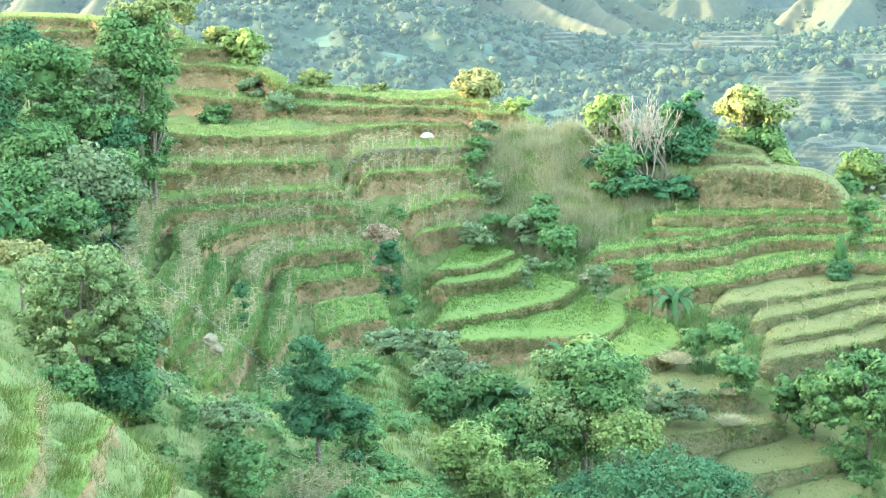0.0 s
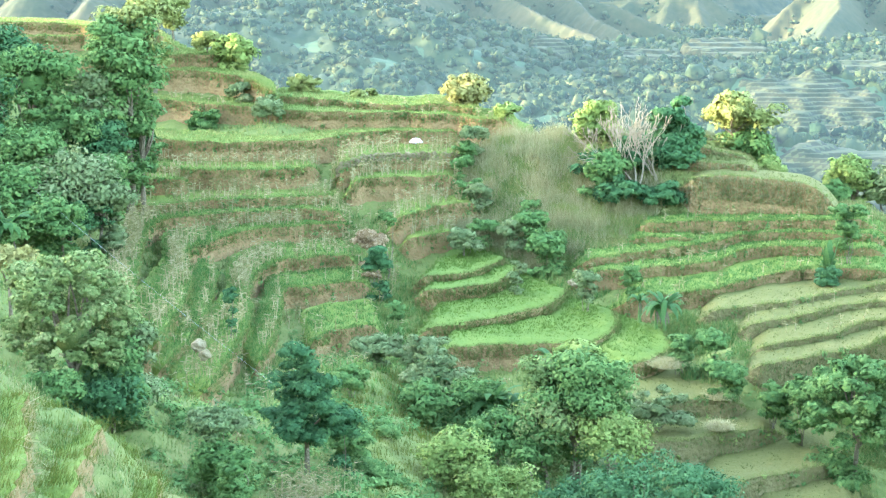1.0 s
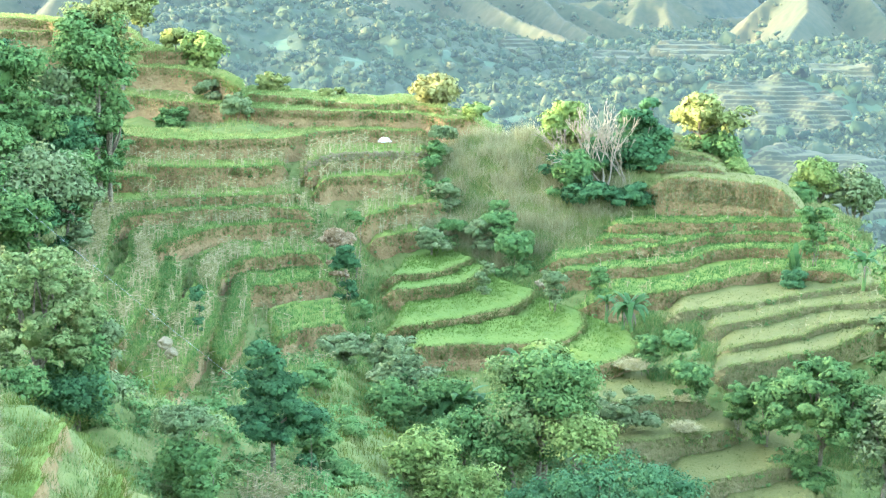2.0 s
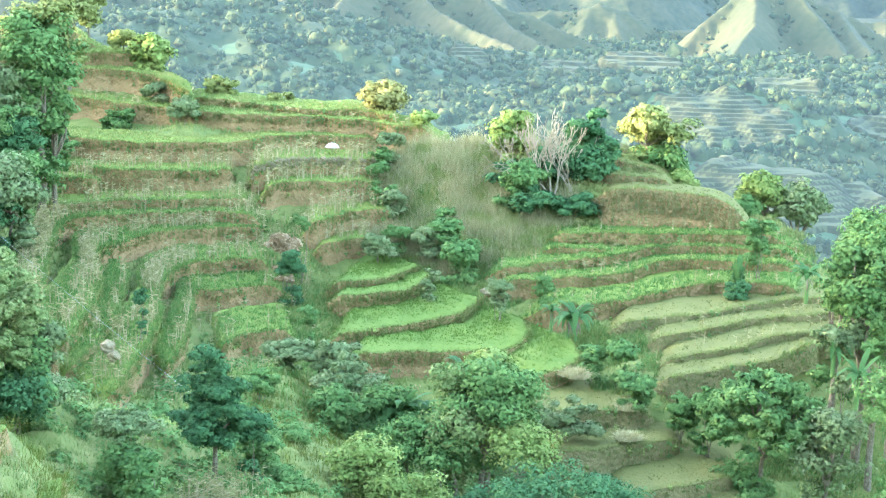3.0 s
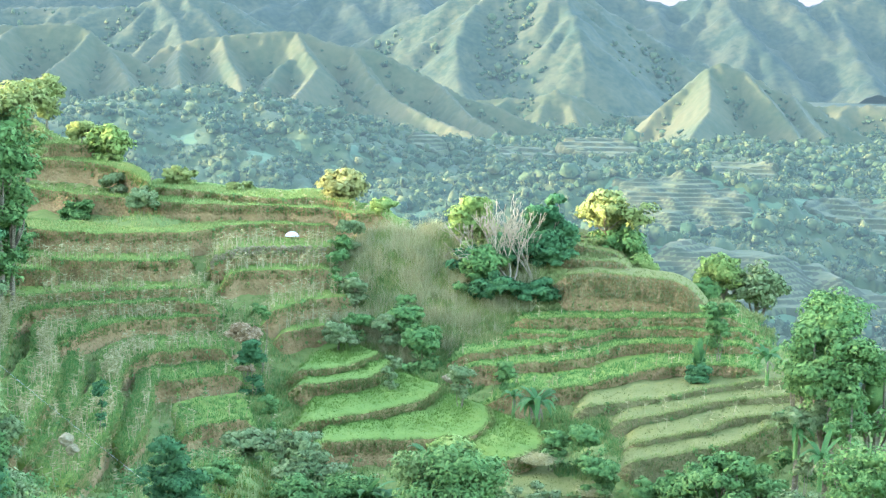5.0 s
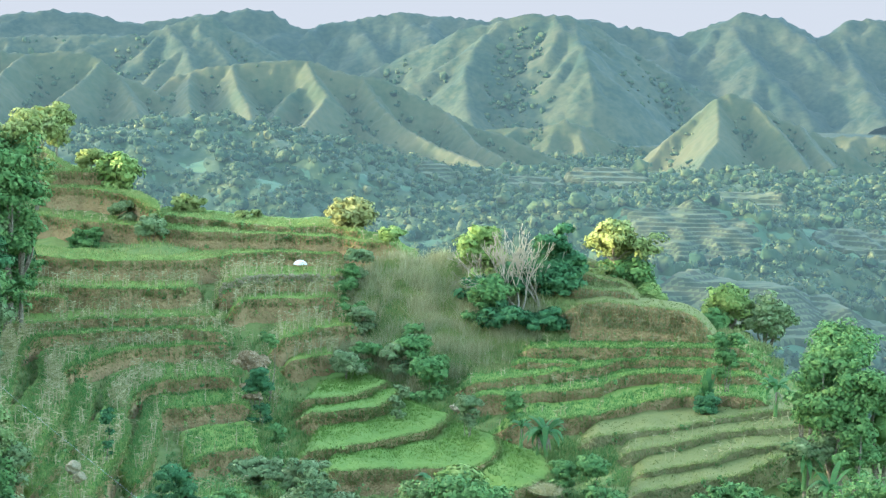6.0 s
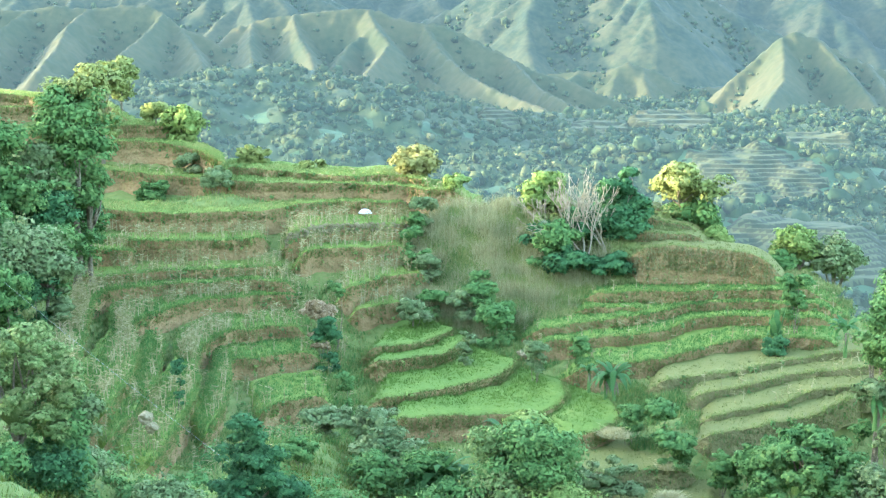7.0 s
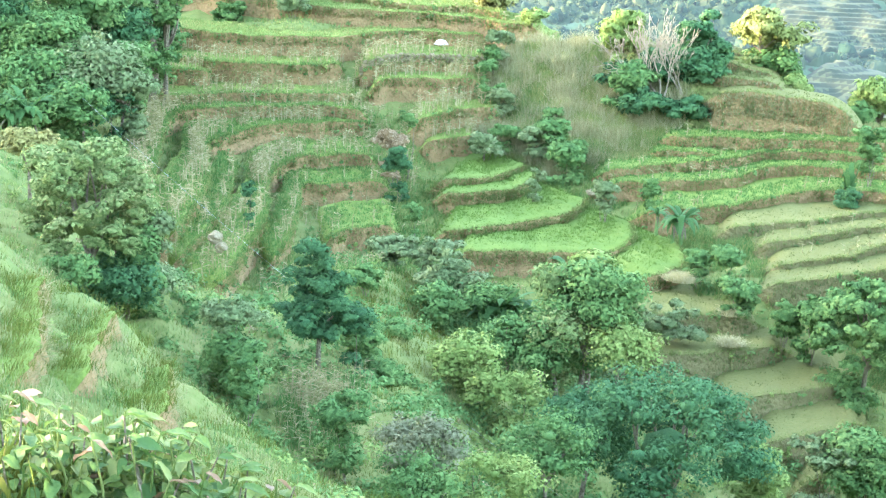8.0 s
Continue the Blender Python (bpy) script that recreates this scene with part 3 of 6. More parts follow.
def spurs(line, gap, length, grade, seed, lean=0.0):
    """Side ridges that run down from a crest towards the valley, with smaller ones on their flanks."""
    r = np.random.default_rng(seed)
    P, out = np.array(line, float), []
    for a, b in zip(P[:-1], P[1:]):
        n = max(1, int(np.linalg.norm((b - a)[:2]) / gap))
        for k in range(n):
            c = a + (b - a) * ((k + r.uniform(0.2, 0.8)) / n)
            L = length * r.uniform(0.55, 1.25)
            ang = -math.pi / 2 + lean + r.normal(0, 0.35)
            pts = [c]
            for j in range(4):
                ang += r.normal(0, 0.2)
                g = grade * r.uniform(0.7, 1.25)
                q = pts[-1] + np.array([math.cos(ang), math.sin(ang), -g]) * L / 4
                if j < 3 and r.uniform() < 0.8:
                    w = ang + r.choice([-1, 1]) * r.uniform(0.5, 0.9)
                    out.append([pts[-1], pts[-1] + np.array([math.cos(w), math.sin(w), -grade * 1.25]) * L * r.uniform(0.2, 0.4)])
                pts.append(q)
            out.append(pts)
    return out


BACK = [(-1400, 4000, 130), (-886, 4105, 97), (-668, 4146, 124), (-571, 4161, 115), (-458, 4175, 94), (-358, 4185, 115), (-214, 4195, 141), (-127, 4198, 137), (-53, 4200, 98), (137, 4198, 136), (225, 4194, 145), (415, 4179, 131), (531, 4166, 151), (647, 4150, 148), (932, 4095, 108), (1081, 4059, 170), (1162, 4036, 162), (1258, 4007, 110), (1331, 3983, 158), (1800, 3900, 170)]
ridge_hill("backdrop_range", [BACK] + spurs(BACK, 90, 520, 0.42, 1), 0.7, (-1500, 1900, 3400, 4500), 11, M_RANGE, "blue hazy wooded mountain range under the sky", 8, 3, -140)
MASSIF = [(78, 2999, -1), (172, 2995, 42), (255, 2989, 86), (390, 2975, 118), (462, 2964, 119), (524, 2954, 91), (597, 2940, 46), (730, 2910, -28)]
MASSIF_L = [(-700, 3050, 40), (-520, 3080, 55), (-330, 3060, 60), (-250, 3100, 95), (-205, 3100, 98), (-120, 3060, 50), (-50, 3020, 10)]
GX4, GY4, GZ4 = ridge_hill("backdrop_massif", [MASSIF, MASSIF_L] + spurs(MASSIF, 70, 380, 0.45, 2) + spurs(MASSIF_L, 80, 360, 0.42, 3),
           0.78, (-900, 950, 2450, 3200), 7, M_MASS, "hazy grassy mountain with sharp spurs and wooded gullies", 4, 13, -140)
HILL_A = [(-640, 1860, 20), (-520, 1865, 26), (-404, 1870, 24), (-373, 1875, 30), (-336, 1880, 26), (-301, 1885, 30), (-269, 1885, 30), (-250, 1870, 21), (-229, 1850, 6), (-195, 1835, -6), (-166, 1810, -22), (-140, 1780, -41)]
A_SPURS = [[(-250, 1870, 21), (-262, 1840, 2), (-274, 1815, -10), (-286, 1790, -21), (-300, 1750, -45)], [(-229, 1850, 6), (-216, 1825, -9), (-204, 1800, -24), (-190, 1760, -45)],
           [(-336, 1880, 26), (-347, 1855, 16), (-355, 1830, 3), (-356, 1800, -12), (-370, 1750, -40)], [(-404, 1870, 24), (-430, 1830, 2), (-440, 1780, -25)]]
HILL_B = [(-172, 1895, 4), (-129, 1900, 17), (-70, 1902, 25), (-24, 1902, 29), (-2, 1895, 25), (16, 1885, 17), (76, 1880, 8), (108, 1865, -7), (147, 1850, -26), (178, 1830, -42), (210, 1815, -49), (240, 1795, -63), (275, 1770, -77), (296, 1740, -89)]
B_SPURS = [[(-17, 1902, 28), (-5, 1870, 7), (10, 1845, -11), (0, 1820, -25), (-14, 1790, -41), (-22, 1760, -56), (-40, 1720, -75)],
           [(10, 1845, -11), (35, 1815, -33), (60, 1785, -54), (91, 1760, -67), (132, 1720, -78)],
           [(49, 1882, 11), (68, 1840, -20), (96, 1800, -44), (129, 1765, -60), (169, 1725, -74), (196, 1690, -85)],
           [(-103, 1900, 20), (-94, 1860, -5), (-80, 1825, -23), (-70, 1780, -50)], [(-150, 1896, 10), (-150, 1850, -14), (-140, 1800, -40)],
           [(147, 1850, -26), (176, 1795, -58), (209, 1750, -74), (236, 1715, -86)], [(-5, 1870, 7), (-35, 1840, -12), (-52, 1800, -36)]]
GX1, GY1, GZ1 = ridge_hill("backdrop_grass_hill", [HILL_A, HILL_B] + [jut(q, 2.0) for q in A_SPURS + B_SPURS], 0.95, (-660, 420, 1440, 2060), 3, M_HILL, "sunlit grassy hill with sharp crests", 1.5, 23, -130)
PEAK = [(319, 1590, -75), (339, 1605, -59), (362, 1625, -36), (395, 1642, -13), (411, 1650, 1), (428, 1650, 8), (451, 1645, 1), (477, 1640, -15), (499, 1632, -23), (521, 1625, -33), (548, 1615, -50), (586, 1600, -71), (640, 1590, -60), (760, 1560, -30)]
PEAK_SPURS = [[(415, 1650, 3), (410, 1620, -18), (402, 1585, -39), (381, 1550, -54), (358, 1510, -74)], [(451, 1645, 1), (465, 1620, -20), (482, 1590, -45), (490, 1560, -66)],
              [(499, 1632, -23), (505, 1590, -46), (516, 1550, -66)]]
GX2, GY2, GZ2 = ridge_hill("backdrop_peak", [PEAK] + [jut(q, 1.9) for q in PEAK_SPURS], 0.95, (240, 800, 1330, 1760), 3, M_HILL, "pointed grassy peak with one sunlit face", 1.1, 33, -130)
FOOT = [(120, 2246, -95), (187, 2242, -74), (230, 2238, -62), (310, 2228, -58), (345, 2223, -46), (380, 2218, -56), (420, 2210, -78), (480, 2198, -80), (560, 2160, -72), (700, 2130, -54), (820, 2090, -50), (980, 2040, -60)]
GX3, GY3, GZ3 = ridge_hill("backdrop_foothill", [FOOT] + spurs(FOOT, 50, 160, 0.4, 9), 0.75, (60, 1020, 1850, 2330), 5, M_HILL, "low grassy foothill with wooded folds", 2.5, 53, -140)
MID = [(-420, 1120, -41), (-176, 1136, -35), (-129, 1143, -17), (-102, 1145, -9), (-70, 1148, -7), (-50, 1149, -16), (-26, 1150, -26), (31, 1150, -38), (112, 1144, -48), (153, 1140, -56), (242, 1175, -53), (348, 1252, -44), (418, 1231, -54), (600, 1200, -51)]
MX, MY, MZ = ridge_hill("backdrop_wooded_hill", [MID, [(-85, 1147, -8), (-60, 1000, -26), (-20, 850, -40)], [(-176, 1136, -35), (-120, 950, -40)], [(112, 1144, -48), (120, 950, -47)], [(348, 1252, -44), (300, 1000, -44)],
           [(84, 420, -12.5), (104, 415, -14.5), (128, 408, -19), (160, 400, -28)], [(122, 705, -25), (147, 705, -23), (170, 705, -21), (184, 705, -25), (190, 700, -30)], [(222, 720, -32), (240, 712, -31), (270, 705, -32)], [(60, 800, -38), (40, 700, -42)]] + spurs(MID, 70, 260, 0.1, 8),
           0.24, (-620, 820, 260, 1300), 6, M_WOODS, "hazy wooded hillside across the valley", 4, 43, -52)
vx, vy = np.arange(-1600, 2000, 25.0), np.arange(1250, 4400, 40.0)
VX, VY = np.meshgrid(vx, vy, indexing="ij")
VZ = -62 - np.clip(VY - 1250, 0, 600) * 0.055 - np.clip(VY - 1850, 0, 2500) * 0.01 + 4 * wave(VX, VY, 260, 77)
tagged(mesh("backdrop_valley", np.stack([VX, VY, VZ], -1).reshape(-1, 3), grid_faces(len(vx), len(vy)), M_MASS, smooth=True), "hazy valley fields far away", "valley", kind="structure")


FIELDS = [(116, 392, 42, 29, 1.0, 0.0, "distant pale rice terraces in the valley"), (158, 668, 36, 46, 1.35, 0.0, "distant terraced fields on a low rise"), (242, 680, 30, 38, 1.8, 0.0, "distant terraced fields beside woods"),
          (212, 1150, 34, 44, 2.2, 0.12, "distant brownish terraces below the peak"), (150, 1100, 26, 36, 2.4, 0.1, "distant reddish field steps among woods"), (80, 1075, 16, 30, 2.0, 0.12, "small distant field steps among woods"), (268, 985, 30, 40, 2.0, 0.1, "distant olive terraces above the valley")]
GLADES = [(-28, 930, 15, 45), (-75, 985, 9, 30), (20, 860, 16, 20), (100, 900, 20, 20), (300, 860, 30, 22)]
g = (1 + 5**0.5) / 2
ICO = np.array([(-1, g, 0), (1, g, 0), (-1, -g, 0), (1, -g, 0), (0, -1, g), (0, 1, g), (0, -1, -g), (0, 1, -g), (g, 0, -1), (g, 0, 1), (-g, 0, -1), (-g, 0, 1)]) / math.hypot(1, g)
ICO_TRI = np.array([(0, 11, 5), (0, 5, 1), (0, 1, 7), (0, 7, 10), (0, 10, 11), (1, 5, 9), (5, 11, 4), (11, 10, 2), (10, 7, 6), (7, 1, 8), (3, 9, 4), (3, 4, 2), (3, 2, 6), (3, 6, 8), (3, 8, 9), (4, 9, 5), (2, 4, 11), (6, 2, 10), (8, 6, 7), (9, 8, 1)])


def crowns(name, r, C, size, per, label):
    """Far tree crowns at C: each an uneven leaf mass with small sprays round it."""
    n = len(C)
    turn = r.uniform(0, 6.28, (n, 1))
    b = np.stack([ICO[:, 0] * np.cos(turn) - ICO[:, 1] * np.sin(turn), ICO[:, 0] * np.sin(turn) + ICO[:, 1] * np.cos(turn), np.broadcast_to(ICO[:, 2], (n, 12))], -1)
    tall = r.uniform(0.7, 1.3, (n, 1, 3)) * [1, 1, 0.9]
    q = size[:, None, None]
    V = (C[:, None] + b * tall * q * r.uniform(0.45, 0.95, (n, 12, 1))).reshape(-1, 3)
    N = (b + r.normal(0, 0.45, b.shape)).reshape(-1, 3)
    F = (ICO_TRI[None] + 12 * np.arange(n)[:, None, None]).reshape(-1, 3)
    e = r.normal(0, 1, (n, per, 3)) + [0, 0, 0.4]
    e = e / np.linalg.norm(e, axis=-1, keepdims=True)
    P = (C[:, None] + e * q * tall * r.uniform(0.7, 1.15, (n, per, 1))).reshape(-1, 3)
    e = e.reshape(-1, 3)
    u = np.cross(e + r.normal(0, 0.5, e.shape), r.normal(0, 1, e.shape))
    u = u / np.linalg.norm(u, axis=1, keepdims=True)
    v = np.cross(e, u)
    w = np.repeat(size, per)[:, None] ** 0.7 * r.uniform(0.18, 0.42, (len(e), 1))
    L = np.stack([P + u * w, P - u * w * 0.5 + v * w * 0.8, P - u * w * 0.5 - v * w * 0.8], 1).reshape(-1, 3)
    F = np.vstack([F, len(V) + np.arange(len(L)).reshape(-1, 3)])
    V, N = np.vstack([V, L]), np.vstack([N, np.repeat(e + r.normal(0, 0.4, e.shape), 3, 0)])
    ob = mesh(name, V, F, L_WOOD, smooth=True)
    soft = ob.data.attributes.new("custom_normal", "FLOAT_VECTOR", "POINT")
    soft.data.foreach_set("vector", (N / np.linalg.norm(N, axis=1, keepdims=True)).astype(np.float32).ravel())
    return tagged(ob, label, "woods", kind="stuff")


def far_woods(name, n, y0, y1, seed, label):
    """Woods over the far slopes: an uneven sheet of scrub and grass, and the crowns of trees on it."""
    r = np.random.default_rng(seed)
    da, dr = 0.13, 0.0075
    az = np.radians(np.arange(-17.5, 23.5, da))
    lr = np.arange(math.log(y0), math.log(y1), dr)

    def slope(X, Y):
        fi, fj = np.clip((X - MX[0, 0]) / 6, 0, MX.shape[0] - 2), np.clip((Y - MY[0, 0]) / 9, 0, MX.shape[1] - 2)
        i, j = fi.astype(int), fj.astype(int)
        u, v = fi - i, fj - j
        z = MZ[i, j] * (1 - u) * (1 - v) + MZ[i + 1, j] * u * (1 - v) + MZ[i, j + 1] * (1 - u) * v + MZ[i + 1, j + 1] * u * v
        return np.where(Y < 1280, z, -62 - np.clip(Y - 1250, 0, 600) * 0.055)

    def cover(X, Y):
        k = wave(X, Y, 130, seed) + 0.8 * wave(X, Y, 45, seed + 1) + 0.5 * wave(X, Y, 18, seed + 2)
        k = k + 0.9 * np.exp(-(((X + 70) / 90) ** 2 + ((Y - 1130) / 130) ** 2))
        for cx, cy, rx, ry in GLADES:
            k = k - 2.5 * np.exp(-2 * (((X - cx) / rx) ** 2 + ((Y - cy) / ry) ** 2))
        return k

    A, R = np.meshgrid(az, np.exp(lr), indexing="ij")
    X, Y = R * np.sin(A), R * np.cos(A)
    top = np.where(cover(X, Y) > -0.9, 1.3 + 1.0 * wave(X, Y, 9, seed + 3) + r.normal(0, 0.55, X.shape), -0.4 + 0.12 * r.normal(0, 1, X.shape))
    for cx, cy, rx, ry, *_ in FIELDS:
        top = np.where(((X - cx) / rx) ** 2 + ((Y - cy) / ry) ** 2 < 0.9, -2.0, top)
    V = np.stack([X, Y, slope(X, Y) + top], -1).reshape(-1, 3)
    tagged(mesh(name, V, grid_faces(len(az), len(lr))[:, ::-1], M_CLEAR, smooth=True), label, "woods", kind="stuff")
    ta, tr = r.uniform(az[0], az[-1], n), np.exp(r.uniform(lr[0], lr[-1], n))
    tx, ty = tr * np.sin(ta), tr * np.cos(ta)
    ok = cover(tx, ty) + r.normal(0, 0.45, n) > -0.8
    for cx, cy, rx, ry, *_ in FIELDS:
        ok &= ((tx - cx) / rx) ** 2 + ((ty - cy) / ry) ** 2 > 0.85
    tx, ty, tr = tx[ok], ty[ok], tr[ok]
    size = (r.gamma(4.0, 0.42, len(tx)) + 0.5) * (0.7 + 0.0007 * tr)
    crowns("far_trees", r, np.c_[tx, ty, slope(tx, ty) + 0.4 + size * 0.6], size, 24, "clumped crowns of hazy trees across the valley")


def gully_trees(n, X, Y, Z, lo, size, seed, label):
    """Dark trees in the folds of a hill."""
    r = np.random.default_rng(seed)
    k = 9
    S = (np.roll(Z, k, 0) + np.roll(Z, -k, 0)) / 2 - Z
    i, j = r.integers(k, X.shape[0] - k, n), r.integers(2, X.shape[1] - 2, n)
    ok = (S[i, j] + r.normal(0, 1.2, n) + 2.0 * wave(X[i, j], Y[i, j], 120, seed) > lo) & (Z[i, j] > -100)
    i, j = i[ok], j[ok]
    s = (r.gamma(3.0, 0.3, len(i)) + 0.4) * size
    crowns("gully_trees", r, np.c_[X[i, j] + r.uniform(-2, 2, len(i)), Y[i, j] + r.uniform(-2, 2, len(i)), Z[i, j] + s * 0.3], s, 6, label)


gully_trees(5000, GX1, GY1, GZ1, 3.2, 2.6, 61, "dark trees in the folds of the grassy hill")
gully_trees(2600, GX2, GY2, GZ2, 3.2, 2.4, 62, "dark trees at the foot of the pointed peak")
gully_trees(5000, GX3, GY3, GZ3, 3.0, 3.0, 63, "dark trees on the low foothill")
gully_trees(9000, GX4, GY4, GZ4, 5.0, 4.2, 64, "wooded gullies of the hazy mountain")
far_woods("far_woods", 20000, 330, 2300, 5, "hazy woods on the slopes across the valley")


def far_terraces(name, cx, cy, rx, ry, step, tilt, label):
    """Level steps cut into the wooded hill's own slope, inside an ellipse."""
    xs, ys = np.arange(cx - rx, cx + rx, 1.6), np.arange(cy - ry, cy + ry, 0.45)
    X, Y = np.meshgrid(xs, ys, indexing="ij")
    fi, fj = (X - MX[0, 0]) / 6, (Y - MY[0, 0]) / 9
    i, j = np.floor(fi).astype(int), np.floor(fj).astype(int)
    u, v = fi - i, fj - j
    H = MZ[i, j] * (1 - u) * (1 - v) + MZ[i + 1, j] * u * (1 - v) + MZ[i, j + 1] * (1 - u) * v + MZ[i + 1, j + 1] * u * v
    q = (H + 1.6 + tilt * (Y - cy + ry) + 0.35 * wave(X, Y, 18, 3)) / step
    Z = step * (np.floor(q) + np.clip((q - np.floor(q) - 0.6) / 0.4, 0, 1))
    r = np.hypot((X - cx) / rx, (Y - cy) / ry) + 0.12 * wave(X, Y, 14, 9)
    Z = Z - 9 * np.clip((r - 0.8) / 0.2, 0, 2)
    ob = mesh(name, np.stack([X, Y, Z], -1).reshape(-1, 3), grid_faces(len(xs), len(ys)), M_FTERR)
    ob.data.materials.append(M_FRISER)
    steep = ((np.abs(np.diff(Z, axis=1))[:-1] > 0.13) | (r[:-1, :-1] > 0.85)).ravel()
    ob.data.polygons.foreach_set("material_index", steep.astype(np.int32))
    tagged(ob, label, "terrace", "far terraces", "structure")


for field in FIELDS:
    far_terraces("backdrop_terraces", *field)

# ---- plants ----
def unit(v):
    return v / np.maximum(np.linalg.norm(v, axis=-1, keepdims=True), 1e-9)


def blades(name, P, height, width, material, label, category, per=4, spread=0.12, lean=0.45, down=0.0, two=False, parent=None, out=None):
    """Tufts of narrow blades at the places P. out: the way in which hanging blades lean; down: how far they droop."""
    if out is None and parent is None:
        free = open_ground(P)
        P, height = P[free], height[free] if isinstance(height, np.ndarray) else height
    n = len(P) * per
    base = np.repeat(P, per, 0) + np.c_[rng.normal(0, spread, (n, 2)), np.zeros(n)]
    a = rng.uniform(0, 2 * math.pi, n)
    side = np.c_[np.cos(a), np.sin(a), np.zeros(n)]
    b = rng.uniform(0, 2 * math.pi, n)
    way = np.c_[np.cos(b), np.sin(b)] * np.abs(rng.normal(0, lean, n))[:, None]
    if out is not None:
        way = way + np.repeat(out, per, 0) * rng.uniform(0.2, 0.9, (n, 1))
    if isinstance(height, np.ndarray):
        height = np.repeat(height, per)[:, None]
    hs = height * rng.uniform(0.55, 1.25, (n, 1)) * np.repeat(rng.uniform(0.7, 1.3, (len(P), 1)), per, 0)
    tip = base + np.c_[way, np.ones(n) - down * rng.uniform(0.3, 1, n)] * hs
    far = np.clip(np.hypot(base[:, :1], base[:, 1:2]) / 105, 0.2, 1.4) if parent is None else 1.0
    w = side * width * far * rng.uniform(0.6, 1.3, (n, 1)) / 2
    base[:, 2] -= 0.03
    if two:
        midp = base + np.c_[way * 0.35, np.full(n, 0.62)] * hs
        V = np.stack([base - w, base + w, midp + w * 0.3, tip], 1).reshape(-1, 3)
        i = np.arange(n)[:, None] * 4
        F = np.stack([i + [0, 1, 2], i + [0, 2, 3]], 1).reshape(-1, 3)
    else:
        V = np.stack([base - w, base + w, tip], 1).reshape(-1, 3)
        F = np.arange(n * 3).reshape(-1, 3)
    ob = mesh(name, V, F, material, parent)
    if parent is None:
        tagged(ob, label, category, kind="stuff")
    return ob


def leaf_cards(C, N, size, stretch=0.8):
    """Pointed leaves at C that face along N: arrays of places and faces."""
    n = len(C)
    a = unit(np.cross(N, rng.normal(0, 1, (n, 3))))
    b = unit(np.cross(N, a))
    s = size * rng.uniform(0.6, 1.35, (n, 1))
    V = np.stack([C + a * s * 0.62, C - a * s * 0.4 + b * s * stretch / 2, C - a * s * 0.4 - b * s * stretch / 2], 1).reshape(-1, 3)
    return V, np.arange(n * 3).reshape(-1, 3)


def tube(P, R, sides=6):
    """A tapering tube along the points P with the radii R: places and faces."""
    P, R = np.asarray(P, float), np.asarray(R, float)
    n = len(P)
    t = unit(np.gradient(P, axis=0))
    ref = np.where(np.abs(t[:, 2:]) > 0.9, [[1.0, 0, 0]], [[0, 0, 1.0]])
    u = unit(np.cross(t, ref))
    v = np.cross(t, u)
    a = np.linspace(0, 2 * math.pi, sides, endpoint=False)
    V = P[:, None] + (np.cos(a)[None, :, None] * u[:, None] + np.sin(a)[None, :, None] * v[:, None]) * R[:, None, None]
    i, j = np.meshgrid(np.arange(n - 1), np.arange(sides), indexing="ij")
    F = np.stack([i * sides + j, i * sides + (j + 1) % sides, (i + 1) * sides + (j + 1) % sides, (i + 1) * sides + j], -1).reshape(-1, 4)
    return V.reshape(-1, 3), F


def join(pieces):
    V, F, k = [], [], 0
    for v, f in pieces:
        V.append(v)
        F.append(f + k)
        k += len(v)
    return np.vstack(V), np.vstack(F)


def limb(a, b, r0, r1, bend=0.1, n=6):
    a, b = np.array(a, float), np.array(b, float)
    t = np.linspace(0, 1, n)[:, None]
    L = np.linalg.norm(b - a)
    off = rng.normal(0, 1, 3) * L * bend
    return tube(a + (b - a) * t + off * np.sin(t * math.pi), np.linspace(r0, r1, n))


def crown_leaves(lobes, leaf, cover=1.5, subs=7, up=0.55):
    C, N, S = [], [], []
    for c, r in lobes:
        c, r = np.array(c), np.array(r)
        d = unit(rng.normal(0, 1, (subs, 3)) * [1, 1, 0.6])
        sc = c + r * d * rng.uniform(0.3, 1.1, (subs, 1))
        rs = r.mean() * rng.uniform(0.35, 0.7, subs)
        for q, s in zip(sc, rs):
            k = int(cover * 4 * math.pi * s * s * 0.7 / (leaf * leaf * 0.35))
            e = unit(rng.normal(0, 1, (k, 3)) + [0, 0, 0.35])
            C.append(q + e * s * rng.uniform(0.6, 1.15, (k, 1)) * [1.15, 1.15, 0.62])
            N.append(unit(e + [0, 0, up] + rng.normal(0, 0.35, (k, 3))))
            S.append(unit(e + 0.5 * unit(q - c) + [0, 0, 0.25] + rng.normal(0, 0.2, (k, 3))))
    return *leaf_cards(np.vstack(C), np.vstack(N), leaf), np.repeat(np.vstack(S), 3, 0)


COUNT = {"leaves": 0}
bm = bmesh.new()
bmesh.ops.create_icosphere(bm, subdivisions=1, radius=1)
BALL, TRI = np.array([q.co for q in bm.verts]), np.array([[q.index for q in t.verts] for t in bm.faces])
bm.free()


